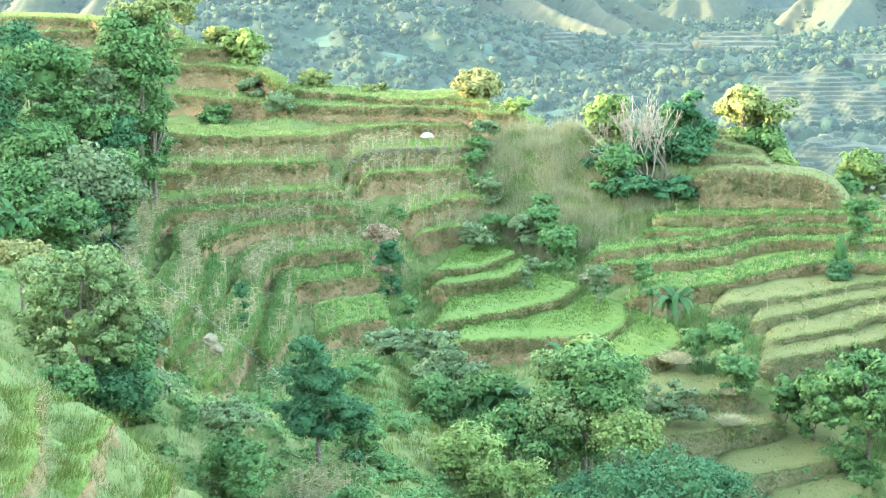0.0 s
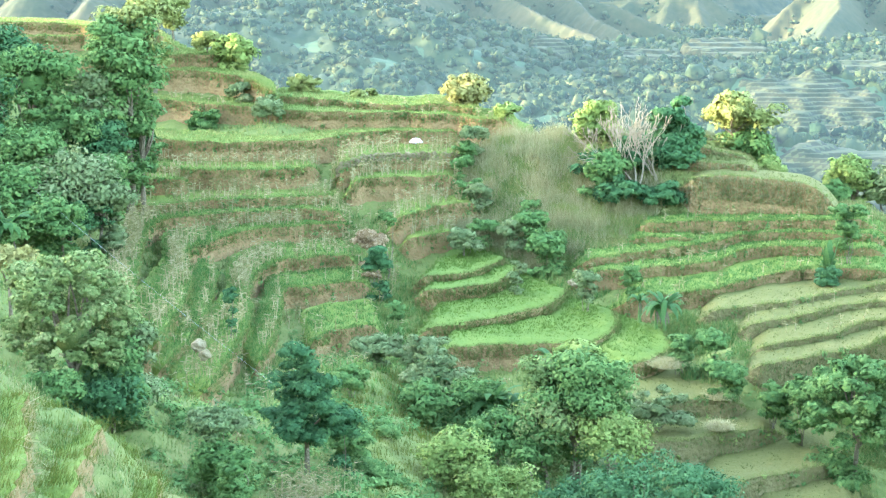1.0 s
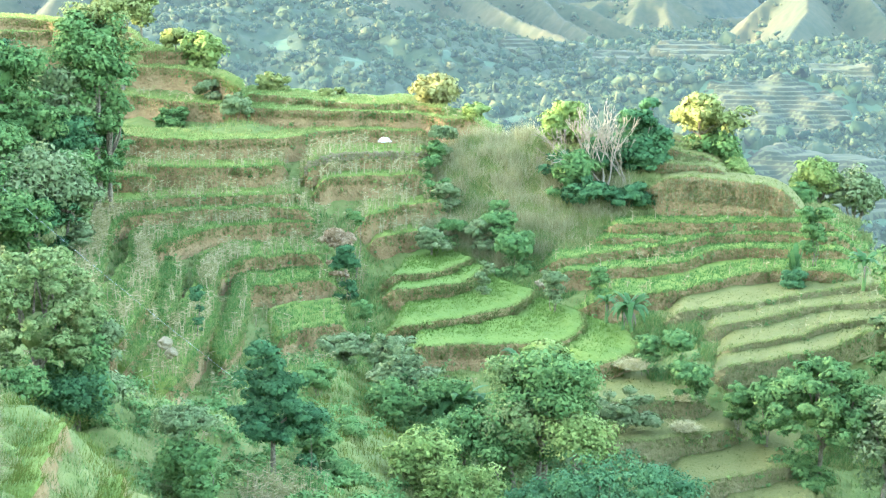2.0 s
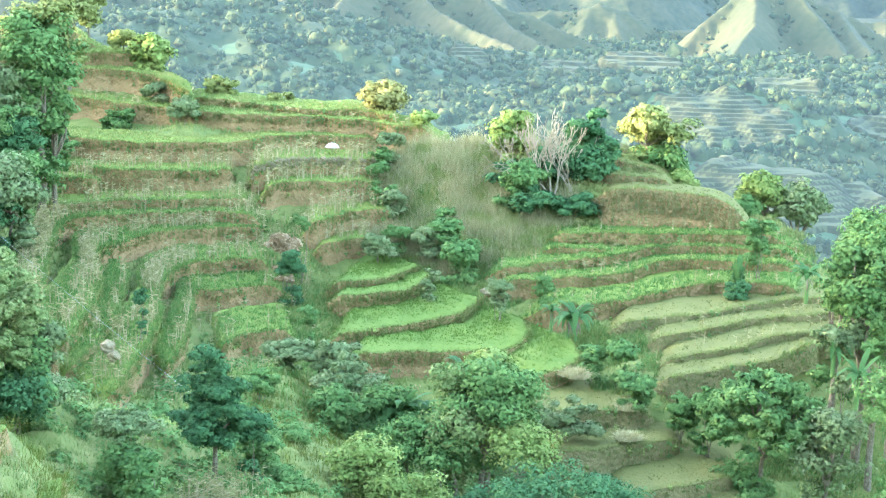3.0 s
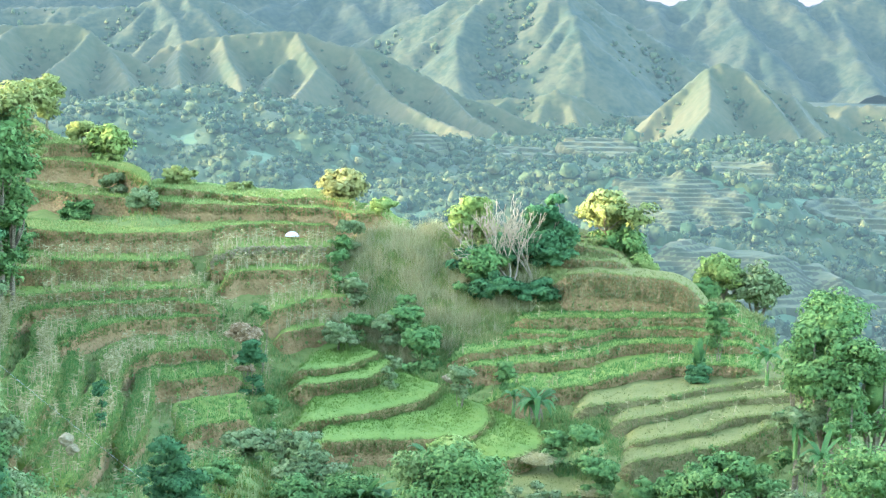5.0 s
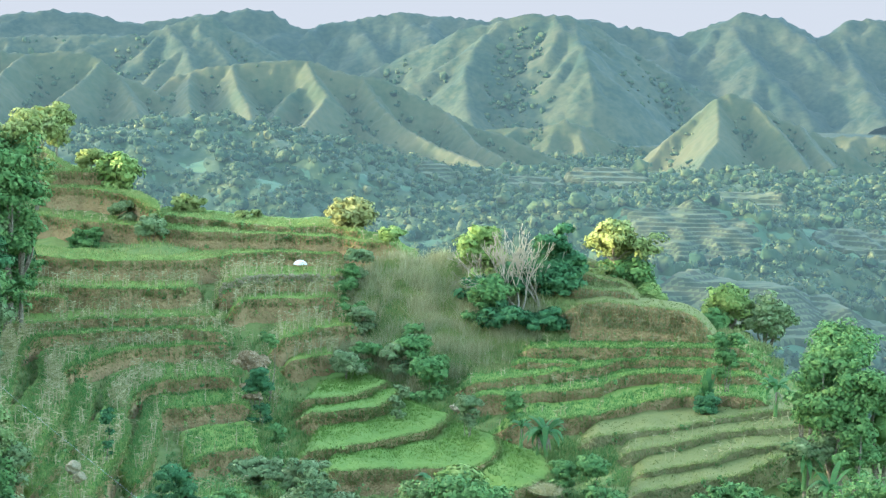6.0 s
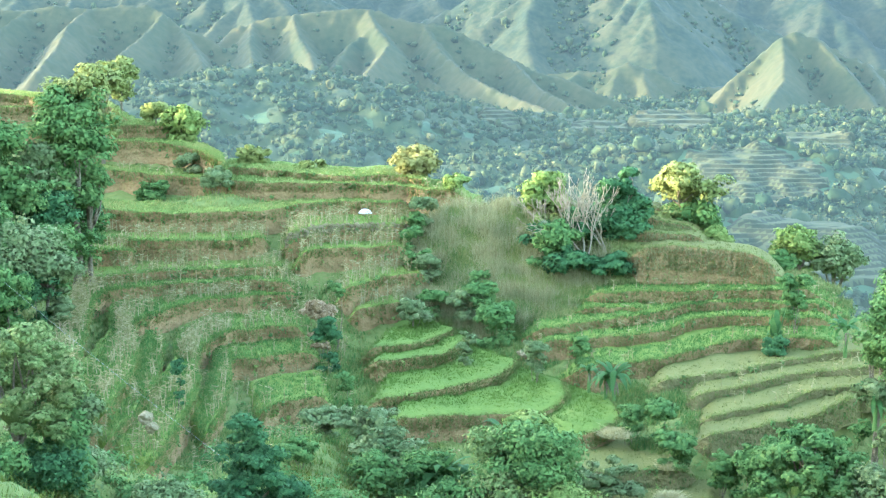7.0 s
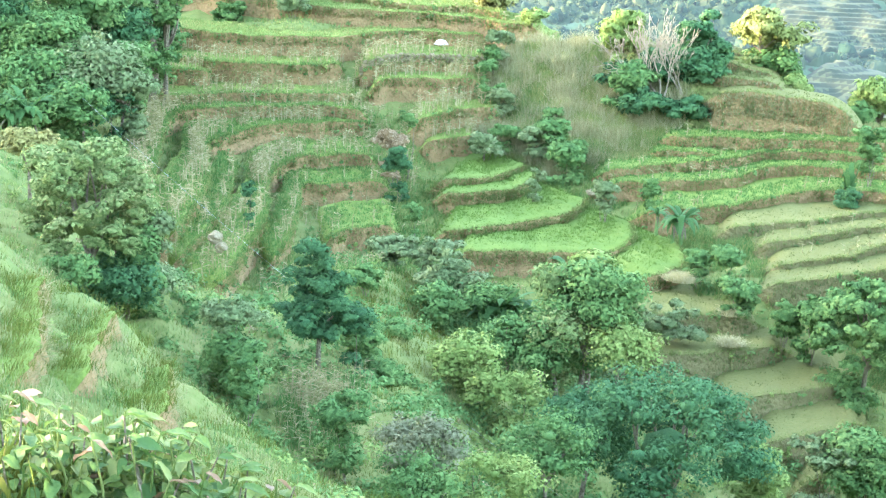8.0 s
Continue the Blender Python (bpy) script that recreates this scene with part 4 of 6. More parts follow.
def leafy(kind, x, y, zb, zc, rx, rz, material, nl, label, group="", open_under=False, tiers=0):
    """A tree or bush: trunk, limbs and a crown of leaf clumps round the place (x, y, zc)."""
    dist = math.hypot(x, y)
    leaf = min(0.27, max(0.07, 0.0016 * dist))
    top = new(kind)
    floor = max(float(land(x, y) + relief(x, y)), ROOF.get((math.floor(2 * x), math.floor(2 * y)), -99.0))
    zb, zc = floor, max(zc, floor + 0.45 * rz)
    top.location = (x, y, zb)
    o = np.array([0, 0, zc - zb])
    lobes = []
    if kind == "bush" and o[2] - rz > 0.3:
        for i in range(4):
            k = rng.uniform(0.35, 0.5) * rx
            lobes.append((np.array([rng.uniform(-0.5, 0.5) * rx, rng.uniform(-0.5, 0.5) * rx, (o[2] - rz) * rng.uniform(0.2, 1.0)]), np.array([k, k, k * 0.8])))
    for i in range(int(nl * 2.3)):
        d = unit(rng.normal(0, 1, 3) + [0, 0, 0.3]) * rng.uniform(0.65, 1.05)
        k = rng.uniform(0.36, 0.64) * min(rx, rz * 1.2) * (0.85 if nl > 8 else 1.05)
        lobes.append((o + d * (np.array([rx, rx, rz]) - k * 0.7), np.array([k, k, k * 0.7])))
    if nl >= 18:
        lobes = []
        for i in range(44):
            f = (i + 0.5) / 44
            a, up = i * 2.4 + rng.normal(0, 0.2), 1 - 1.35 * f
            w = math.sqrt(max(0.0, 1 - up * up)) * rng.uniform(0.8, 1.0)
            k = rng.uniform(0.2, 0.3) * rx
            lobes.append((o + np.array([math.cos(a) * w * rx, math.sin(a) * w * rx, up * rz * 0.9]), np.array([k, k, k * 0.75])))
    if tiers:
        lobes = []
        for i in range(tiers):
            f = i / (tiers - 1)
            w = rx * (0.95 - 0.75 * f + (0.25 if i % 2 else 0.0)) * (0.75 if i == 0 else 1)
            for k in range(5 if f < 0.8 else 2):
                a = k * 1.26 + i * 0.7 + rng.normal(0, 0.3)
                q = w * rng.uniform(0.3, 1.0)
                lobes.append((o + np.array([math.cos(a) * q, math.sin(a) * q, rz * (2 * f - 1) - 0.12 * q]), np.array([0.42, 0.42, 0.26]) * rx * rng.uniform(0.7, 1.1)))
    elif kind == "tree" and rz > 1.2 and not open_under:
        for i in range(5):
            k = rng.uniform(0.25, 0.4) * rx
            lobes.append((np.array([rng.uniform(-0.55, 0.55) * rx, rng.uniform(-0.55, 0.55) * rx, max(0.3, (o[2] - rz) * rng.uniform(0.5, 1.0))]), np.array([k, k, k])))
    if kind == "tree":
        r0 = 0.017 * (zc + rz - zb) + 0.04
        fork = o * 0.55
        pieces = [limb((0, 0, -0.3), fork, r0, r0 * 0.7, 0.05)]
        trunk = mesh("trunk", *pieces[0], M_BARK, top, smooth=True)
        for c, r in lobes[:7]:
            mesh("limb", *limb(fork, c, r0 * 0.6, r0 * 0.15, 0.08), M_BARK, top, smooth=True)
    else:
        mesh("stem", *join([limb((rng.normal(0, 0.1), rng.normal(0, 0.1), -0.3), c, 0.035, 0.012, 0.08, 4) for c, r in lobes[:5]]), M_BARK, top)
    V, F, S = crown_leaves(lobes, leaf)
    most = 27000 if nl >= 18 else 16000 if nl >= 11 else 8500 if rx > 3 else 5200
    if len(F) > most:
        pick = np.sort(rng.permutation(len(F))[:most])
        grow = min(1.45, math.sqrt(len(F) / most))
        Q = V.reshape(-1, 3, 3)[pick]
        mid = Q.mean(1, keepdims=True)
        V, F, S = (mid + (Q - mid) * grow).reshape(-1, 3), np.arange(most * 3).reshape(-1, 3), S.reshape(-1, 3, 3)[pick].reshape(-1, 3)
    core = []
    for c, r in lobes:
        k = 1 + 0.25 * np.sin(BALL @ rng.normal(0, 3, 3) + rng.uniform(0, 6)) + 0.2 * np.sin(BALL @ rng.normal(0, 6, 3) + rng.uniform(0, 6))
        core.append((c - [0, 0, 0.15 * r[2]] + BALL * k[:, None] * r * (0.36 if kind == "tree" else 0.28) * [1, 1, 0.8], TRI))
    if kind == "tree" and not tiers:
        k = 1 + 0.2 * np.sin(BALL @ rng.normal(0, 3, 3) + rng.uniform(0, 6))
        core.append((o + BALL * k[:, None] * np.array([rx, rx, rz]) * 0.3, TRI))
    cv, cf = join(core)
    F = np.vstack([F, cf + len(V)])
    V = np.vstack([V, cv])
    COUNT["leaves"] += len(F)
    crown = mesh("crown", V, F, material, top)
    soft = crown.data.attributes.new("custom_normal", "FLOAT_VECTOR", "POINT")
    soft.data.foreach_set("vector", np.vstack([S, np.tile(unit(BALL), (len(core), 1))]).astype(np.float32).ravel())
    tagged(top, label, "tree" if kind == "tree" else "bush", group)
    return top


TREES = [
    (-24.0, 124.7, 20.6, 28.4, 3.43, 5.64, L_MID, 16, "tall tree"),
    (-29.9, 119.3, 21.4, 28.3, 4.15, 3.28, L_MID, 9, "tree"),
    (-29.0, 112.3, 18.5, 24.5, 3.31, 2.48, L_MID, 8, "tree"),
    (-28.6, 107.2, 17.9, 22.2, 2.98, 2.38, L_MID, 8, "tree"),
    (-25.3, 109.6, 18.2, 22.5, 3.02, 2.62, L_GREY, 8, "tree"),
    (-25.9, 122.3, 21.0, 26.7, 2.22, 2.67, L_GREY, 7, "tree"),
    (-23.1, 112.7, 19.2, 22.5, 1.65, 1.85, L_MID, 6, "tree"),
    (-22.8, 124.9, 21.7, 25.0, 1.72, 2.62, L_MID, 7, "tree"),
    (-33.3, 113.2, 18.2, 26.4, 3.15, 5.04, L_DEEP, 9, "tree"),
    (-15.9, 68.7, 17.6, 22.2, 2.70, 3.60, L_PALE, 18, "tree"),
    (-21.6, 79.8, 20.3, 23.3, 1.7, 0.95, L_GOLD, 7, "tree"),
    (-5.55, 68.2, 15.9, 19.8, 1.7, 1.95, L_DEEP, 14, "tiered tree"),
    (-8.4, 62.2, 16.3, 18.2, 1.41, 1.65, L_MID, 8, "tree"),
    (-8.8, 63.2, 17.7, 19.7, 1.42, 0.90, L_GREY, 7, "bush"),
    (0.5, 90.9, 10.4, 13.9, 2.07, 1.51, L_GREY, 7, "tree"),
    (2.5, 87.9, 10.0, 12.9, 1.95, 1.95, L_MID, 7, "tree"),
    (7.8, 82.7, 9.7, 15.1, 2.92, 2.76, L_MID, 14, "tree"),
    (5.9, 81.1, 10.5, 14.1, 1.81, 1.81, L_PALE, 8, "tree"),
    (8.1, 84.9, 12.4, 16.7, 1.41, 1.10, L_LIGHT, 6, "tree"),
    (-0.8, 94.1, 12.9, 14.6, 1.55, 1.03, L_GREY, 5, "bush"),
    (1.1, 73.9, 12.5, 14.9, 1.60, 1.38, L_LIGHT, 7, "bush"),
    (3.2, 71.9, 11.8, 13.9, 2.17, 1.35, L_LIGHT, 8, "bush"),
    (5.3, 81.1, 10.2, 13.1, 1.82, 1.82, L_MID, 8, "tree"),
    (10.1, 65.7, 9.1, 13.8, 4.17, 3.16, L_DEEP, 18, "tree"),
    (7.1, 69.8, 10.0, 14.0, 2.78, 1.46, L_DEEP, 10, "tree"),
    (4.6, 62.6, 11.9, 14.8, 2.03, 1.67, L_MID, 9, "tree"),
    (-0.6, 53.5, 16.5, 18.4, 1.94, 1.22, L_PALEGREY, 9, "bush"),
    (-1.0, 51.7, 16.2, 17.9, 1.89, 1.09, L_MID, 8, "bush"),
    (14.7, 68.6, 9.3, 11.6, 1.34, 1.61, L_LIGHT, 6, "bush"),
    (2.1, 55.3, 14.7, 16.4, 2.34, 1.28, L_LIGHT, 9, "bush"),
    (24.1, 86.3, 9.1, 12.9, 3.1, 3.3, L_MID, 18, "tree"),
    (27.1, 83.5, 9.8, 13.0, 2.34, 2.44, L_GREY, 8, "tree"),
    (31.7, 93.0, 15.2, 19.8, 2.84, 4.18, L_MID, 12, "tree"),
    (34.7, 93.2, 14.4, 18.2, 2.52, 3.96, L_MID, 9, "tree"),
    (29.8, 79.9, 13.3, 16.7, 2.35, 2.35, L_MID, 8, "tree"),
    (21.5, 74.5, 5.5, 9.8, 2.21, 2.50, L_MID, 11, "tree"),
    (32.1, 91.1, 14.9, 17.3, 1.75, 2.11, L_MID, 6, "tree"),
    (3.2, 150.0, 22.4, 24.9, 2.03, 1.60, L_GOLD, 7, "tree"),
    (6.6, 142.8, 22.5, 23.6, 1.22, 0.87, L_LIGHT, 4, "tree"),
    (-12.8, 157.5, 22.7, 24.3, 2.02, 1.12, L_SUNLIT, 6, "tree"),
    (-6.5, 154.9, 22.6, 23.5, 1.76, 0.66, L_SUNLIT, 4, "bush"),
    (-20.3, 162.7, 23.7, 27.5, 2.44, 1.86, L_LIGHT, 7, "tree"),
    (-23.0, 164.4, 25.5, 28.5, 1.47, 1.18, L_SUNLIT, 5, "tree"),
    (-27.8, 173.8, 29.1, 32.3, 2.49, 1.37, L_SUNLIT, 6, "tree"),
    (-27.3, 157.7, 27.8, 31.9, 2.55, 2.27, L_SUNLIT, 6, "tree"),
    (26.5, 139.5, 18.1, 23.7, 3.34, 2.28, L_SUNLIT, 9, "tree"),
    (27.5, 140.3, 17.7, 20.7, 3.16, 1.94, L_MID, 8, "tree"),
    (28.8, 136.0, 18.4, 19.6, 1.59, 1.09, L_LIGHT, 5, "bush"),
    (30.7, 115.0, 18.4, 19.4, 1.62, 0.68, L_MID, 5, "bush"),
    (38.6, 145.0, 13.9, 17.6, 2.25, 2.25, L_LIGHT, 7, "tree"),
    (41.6, 143.1, 13.4, 16.7, 2.45, 2.13, L_GREY, 7, "tree"),
    (36.3, 143.5, 13.8, 16.0, 2.12, 1.33, L_MID, 5, "bush"),
    (14.2, 136.3, 18.4, 23.3, 2.15, 2.15, L_LIGHT, 7, "tree"),
    (20.6, 133.4, 16.7, 21.9, 2.31, 3.28, L_DEEP, 11, "tree"),
    (15.3, 128.8, 16.9, 18.8, 2.5, 1.35, L_DEEP, 9, "bush"),
    (18.5, 128.0, 16.9, 18.4, 2.0, 1.15, L_DEEP, 6, "bush"),
    (28.3, 111.9, 11.8, 12.9, 1.01, 1.01, L_DEEP, 5, "bush"),
    (-15.0, 146.2, 22.3, 23.6, 1.46, 1.26, L_GREY, 5, "bush"),
    (3.6, 138.0, 21.2, 22.2, 1.38, 0.89, L_GREY, 5, "bush"),
    (-14.4, 69.0, 17.3, 20.3, 1.60, 2.33, L_MID, 11, "tree"),
    (-13.6, 70.2, 17.7, 21.3, 1.18, 1.57, L_GREY, 7, "tree"),
    (20.4, 132.4, 17.0, 19.4, 1.92, 1.44, L_DEEP, 6, "bush"),
    (14.2, 129.2, 17.9, 20.4, 1.86, 1.86, L_MID, 6, "bush"),
    (-12.2, 93.9, 17.3, 18.0, 0.52, 0.62, L_DEEP, 4, "bush"),
    (17.6, 92.4, 12.5, 13.5, 1.31, 0.86, L_MID, 5, "bush"),
    (-3.9, 113.4, 14.5, 15.9, 1.07, 1.44, L_DEEP, 5, "bush"),
    (-4.6, 116.8, 16.0, 17.0, 1.10, 1.10, L_PINK, 5, "bush"),
    (-3.4, 118.6, 16.7, 17.9, 0.68, 1.11, L_MID, 4, "bush"),
    (7.8, 123.2, 15.6, 17.0, 1.33, 1.33, L_MID, 5, "bush"),
    (8.8, 119.0, 14.7, 16.1, 1.55, 1.29, L_MID, 5, "bush"),
    (10.9, 109.5, 14.7, 15.7, 0.88, 0.88, L_GREY, 4, "bush"),
    (2.5, 121.8, 14.9, 16.1, 1.49, 1.14, L_GREY, 5, "bush"),
    (4.1, 124.5, 15.4, 16.4, 1.35, 0.90, L_MID, 4, "bush"),
    (2.5, 135.0, 19.2, 20.0, 0.97, 0.68, L_MID, 4, "bush"),
    (3.1, 131.0, 18.2, 18.9, 1.17, 0.56, L_MID, 4, "bush"),
    (17.5, 96.3, 13.8, 14.6, 1.07, 0.86, L_MID, 5, "bush"),
    (-3.3, 95.1, 13.3, 14.5, 1.57, 1.05, L_GREY, 5, "bush"),
    (-2.4, 105.1, 13.3, 14.4, 0.61, 0.99, L_MID, 4, "bush"),
    (20.2, 90.6, 10.9, 12.3, 1.10, 1.44, L_MID, 5, "bush"),
    (15.7, 97.4, 13.4, 14.1, 1.01, 0.72, L_MID, 4, "bush"),
    (-20.8, 148.6, 21.9, 22.6, 1.71, 0.59, L_MID, 4, "bush"),
    (-22.4, 148.3, 21.3, 21.9, 0.64, 0.48, L_MID, 3, "bush"),
    (-18.2, 153.9, 23.5, 24.3, 1.76, 0.77, L_GREY, 4, "bush"),
    (-24.1, 136.9, 20.1, 20.9, 1.39, 0.69, L_MID, 4, "bush"),
    (14.3, 111.2, 14.6, 15.4, 0.81, 0.73, L_MID, 4, "bush"),
    (6.2, 112.8, 14.0, 15.4, 0.65, 1.23, L_GREY, 4, "bush"),
    (-24.3, 127.7, 21.1, 22.9, 1.86, 1.39, L_DEEP, 5, "bush"),
    (21.6, 89.3, 11.2, 13.1, 1.02, 1.52, L_MID, 5, "bush"),
    (13.0, 89.2, 12.5, 13.2, 2.00, 0.47, L_GREY, 5, "bush"),
    (10.5, 87.4, 11.1, 12.2, 1.63, 0.82, L_GREY, 5, "bush"),
    (-14.3, 72.8, 16.0, 17.8, 1.64, 1.64, L_GREY, 7, "bush"),
    (-4.5, 85.5, 14.3, 15.3, 1.10, 0.79, L_MID, 4, "bush"),
    (-2.7, 77.7, 13.4, 14.2, 1.16, 0.72, L_MID, 4, "bush"),
    (-2.5, 70.1, 13.5, 14.6, 1.32, 0.79, L_MID, 5, "bush"),
    (-3.6, 57.1, 17.3, 18.3, 1.30, 0.76, L_MID, 5, "bush"),
    (-7.5, 58.6, 17.2, 19.0, 0.78, 1.33, L_MID, 5, "bush"),
    (-3.9, 72.1, 15.1, 16.1, 1.08, 0.67, L_MID, 4, "bush"),
    (19.2, 74.2, 9.9, 10.7, 2.03, 0.58, L_GREY, 5, "bush"),
    (-22.8, 109.1, 18.3, 21.6, 2.00, 1.80, L_GREY, 7, "tree"),
    (-24.5, 104.1, 18.5, 20.8, 2.31, 1.73, L_MID, 7, "tree"),
    (-27.0, 110.2, 18.1, 22.8, 2.44, 2.03, L_MID, 7, "tree"),
    (-27.9, 102.0, 18.6, 20.6, 2.09, 1.52, L_MID, 6, "bush"),
    (-21.9, 108.5, 17.2, 18.4, 1.00, 1.00, L_GREY, 4, "bush"),
    (-16.1, 64.9, 19.2, 20.7, 1.23, 0.98, L_MID, 6, "bush"),
    (-14.6, 68.0, 17.8, 19.6, 1.80, 1.41, L_DEEP, 8, "bush"),
    (-32.7, 121.7, 22.7, 30.2, 3.13, 2.24, L_DEEP, 8, "tree"),
    (-27.4, 117.9, 20.4, 25.3, 3.23, 2.59, L_MID, 9, "tree"),
    (-31.8, 113.6, 18.2, 24.0, 2.95, 2.95, L_MID, 8, "tree"),
    (-24.6, 119.5, 20.1, 24.0, 2.39, 1.96, L_DEEP, 7, "tree"),
    (-26.4, 105.7, 18.2, 20.9, 2.35, 1.76, L_MID, 7, "tree"),
    (-23.9, 107.6, 18.2, 20.3, 1.78, 1.58, L_DEEP, 6, "bush"),
    (-23.5, 126.8, 24.8, 32.0, 2.51, 2.51, L_SUNLIT, 7, "tree"),
    (-24.9, 123.5, 21.3, 26.1, 2.02, 2.24, L_MID, 7, "tree"),
    (-18.5, 73.4, 20.5, 23.7, 1.51, 1.23, L_PALE, 7, "tree"),
    (5.9, 84.1, 12.0, 16.0, 1.55, 1.24, L_PALE, 7, "tree"),
    (9.4, 80.7, 10.0, 13.6, 2.12, 1.66, L_LIGHT, 8, "tree"),
    (3.5, 81.2, 9.8, 13.4, 2.12, 1.81, L_MID, 8, "tree"),
    (-0.4, 86.2, 11.3, 13.8, 1.59, 1.27, L_MID, 6, "bush"),
    (29.8, 91.5, 14.5, 17.2, 1.40, 1.57, L_GREY, 5, "bush"),
    (34.0, 99.6, 17.1, 21.5, 2.27, 2.65, L_MID, 7, "tree"),
    (30.7, 95.0, 16.4, 18.8, 1.62, 1.62, L_MID, 6, "tree"),
    (-4.2, 69.3, 16.3, 17.8, 1.03, 1.03, L_DEEP, 5, "bush"),
    (17.1, 133.0, 17.6, 19.4, 2.4, 1.7, L_DEEP, 9, "bush"),
    (13.9, 132.0, 17.8, 19.3, 1.9, 1.4, L_DEEP, 7, "bush"),
    (19.9, 131.6, 17.0, 19.6, 1.8, 2.3, L_DEEP, 8, "tree"),
    (8.1, 128.0, 16.6, 17.4, 1.1, 0.8, L_MID, 4, "bush"),
    (9.4, 121.0, 14.6, 15.8, 1.3, 1.1, L_MID, 5, "bush"),
    (4.0, 130.0, 17.8, 18.5, 1.2, 0.8, L_GREY, 4, "bush"),
    (3.0, 137.0, 20.2, 21.0, 0.9, 0.8, L_MID, 4, "bush"),
    (6.5, 123.0, 15.7, 16.6, 1.3, 0.9, L_GREY, 5, "bush"),
]
LOOK = {L_LIGHT: "light green", L_MID: "green", L_DEEP: "dark green", L_SUNLIT: "sunlit yellow-green", L_GOLD: "golden yellow", L_GREY: "dusty grey-green", L_PALE: "pale green flowering", L_PALEGREY: "withered pale grey", L_PINK: "withered pinkish brown"}
for x, y, zb, zc, rx, rz, material, nl, kind in TREES:
    size = "tall" if rz > 3.2 else "broad" if rx > 3 else "small" if rx < 1.2 else "rounded"
    where = "on the ridge" if y > 134 else "beside the terraces" if y > 101 else "in the gully" if x > 0 else "on the grassy slope"
    if kind == "tall tree":
        leafy("tree", x, y, zb, zc, rx, rz, material, nl, "tall leafy tree with a sunlit top " + where)
    elif kind == "tiered tree":
        leafy("tree", x, y, zb, zc, rx, rz, material, nl, "dark green tree with leaf layers above a bare trunk", tiers=6)
    elif kind == "tree":
        leafy("tree", x, y, zb, zc, rx, rz, material, nl, f"{size} {LOOK[material]} leafy tree {where}", open_under=(nl == 12))
    else:
        leafy("bush", x, y, zb, zc, rx, rz, material, nl, f"{size} {LOOK[material]} leafy bush {where}")


def bare_tree(x, y, z, h, seed):
    r = np.random.default_rng(seed)
    top = new("bare_tree")
    top.location = (x, y, z)
    twigs = []

    def grow(a, d, L, rad, level):
        b = a + d * L
        seg = limb(a, b, rad, rad * 0.62, 0.05, 4)
        if level == 0:
            mesh("trunk", *seg, M_BARKP, top, smooth=True)
        elif level == 1:
            mesh("limb", *seg, M_BARKP, top, smooth=True)
        else:
            twigs.append(tube(np.array([a, (a + b) / 2 + r.normal(0, 0.04, 3), b]), np.maximum([rad, rad * 0.8, rad * 0.6], 0.02), 4))
        if level < 6:
            for k in range(2 if level else 3):
                grow(b if k < 2 else a + d * L * 0.7, unit(d + r.normal(0, 0.33, 3) + [0, 0, 0.2]), L * r.uniform(0.66, 0.86), rad * 0.62, level + 1)

    grow(np.array([0, 0, -0.3]), unit(np.array([r.normal(0, 0.12), 0, 1.0])), h * 0.27, 0.017 * h, 0)
    mesh("branchwork", *join(twigs), M_BARKP, top)["kind"] = "stuff"
    tagged(top, "leafless tan-grey tree among green bushes", "tree", "bare trees")


for i, (x, y, z, h) in enumerate([(15.6, 130.0, 17.0, 8.2), (17.0, 129.6, 16.8, 9.6), (18.5, 130.0, 17.0, 7.6), (16.3, 130.8, 17.2, 9.2)]):
    bare_tree(x, y, z, h, 53 + i)


def arched_leaf(L, W, rise, droop, az, z0, wide=1.0):
    """A long leaf, folded along its rib, that rises and bends over."""
    n = 7
    t = np.linspace(0, 1, n)
    rad = L * wide * (t * 0.75 - 0.12 * t**3)
    z = z0 + L * (rise * t - droop * t**2)
    w = W * np.sin(np.clip(t * 1.02 + 0.04, 0, 1) * math.pi) ** 0.6 / 2
    ca, sa = math.cos(az), math.sin(az)
    rib = np.c_[ca * rad, sa * rad, z]
    s = np.array([-sa, ca, 0])
    V = np.stack([rib - s * w[:, None] - [0, 0, 1] * w[:, None] * 0.35, rib, rib + s * w[:, None] - [0, 0, 1] * w[:, None] * 0.35], 1).reshape(-1, 3)
    return V, grid_faces(n, 3)


def banana(x, y, z, h, seed, steep=0.0, wide=1.0):
    r = np.random.default_rng(seed)
    top = new("banana_plant")
    top.location = (x, y, z)
    mesh("stem", *tube([(0, 0, -0.4), (0.03, 0, h * 0.3), (0, 0.05, h * 0.55)], [0.14, 0.12, 0.08]), L_MID, top, "green fleshy stem", True)
    for k in range(18):
        L = h * r.uniform(0.5, 0.76)
        mesh("leaf", *arched_leaf(L, h * (0.1 if wide < 1 else 0.115), (r.uniform(0.7, 1.5) if wide < 1 else r.uniform(0.55, 1.25)) + steep, r.uniform(0.3, 1.1) if wide < 1 else r.uniform(0.6, 1.35), k * 2.4 + r.uniform(-0.3, 0.3), h * 0.48, wide), L_BAN, top, "", True)
    for k in range(3):
        mesh("dead_leaf", *arched_leaf(h * 0.3, h * 0.05, 0.0, 1.0, r.uniform(0, 6.28), h * 0.45), M_BARK, top, "brown withered hanging leaf", True)
    tagged(top, "banana plant with long drooping green leaves", "banana plant", "banana plants")


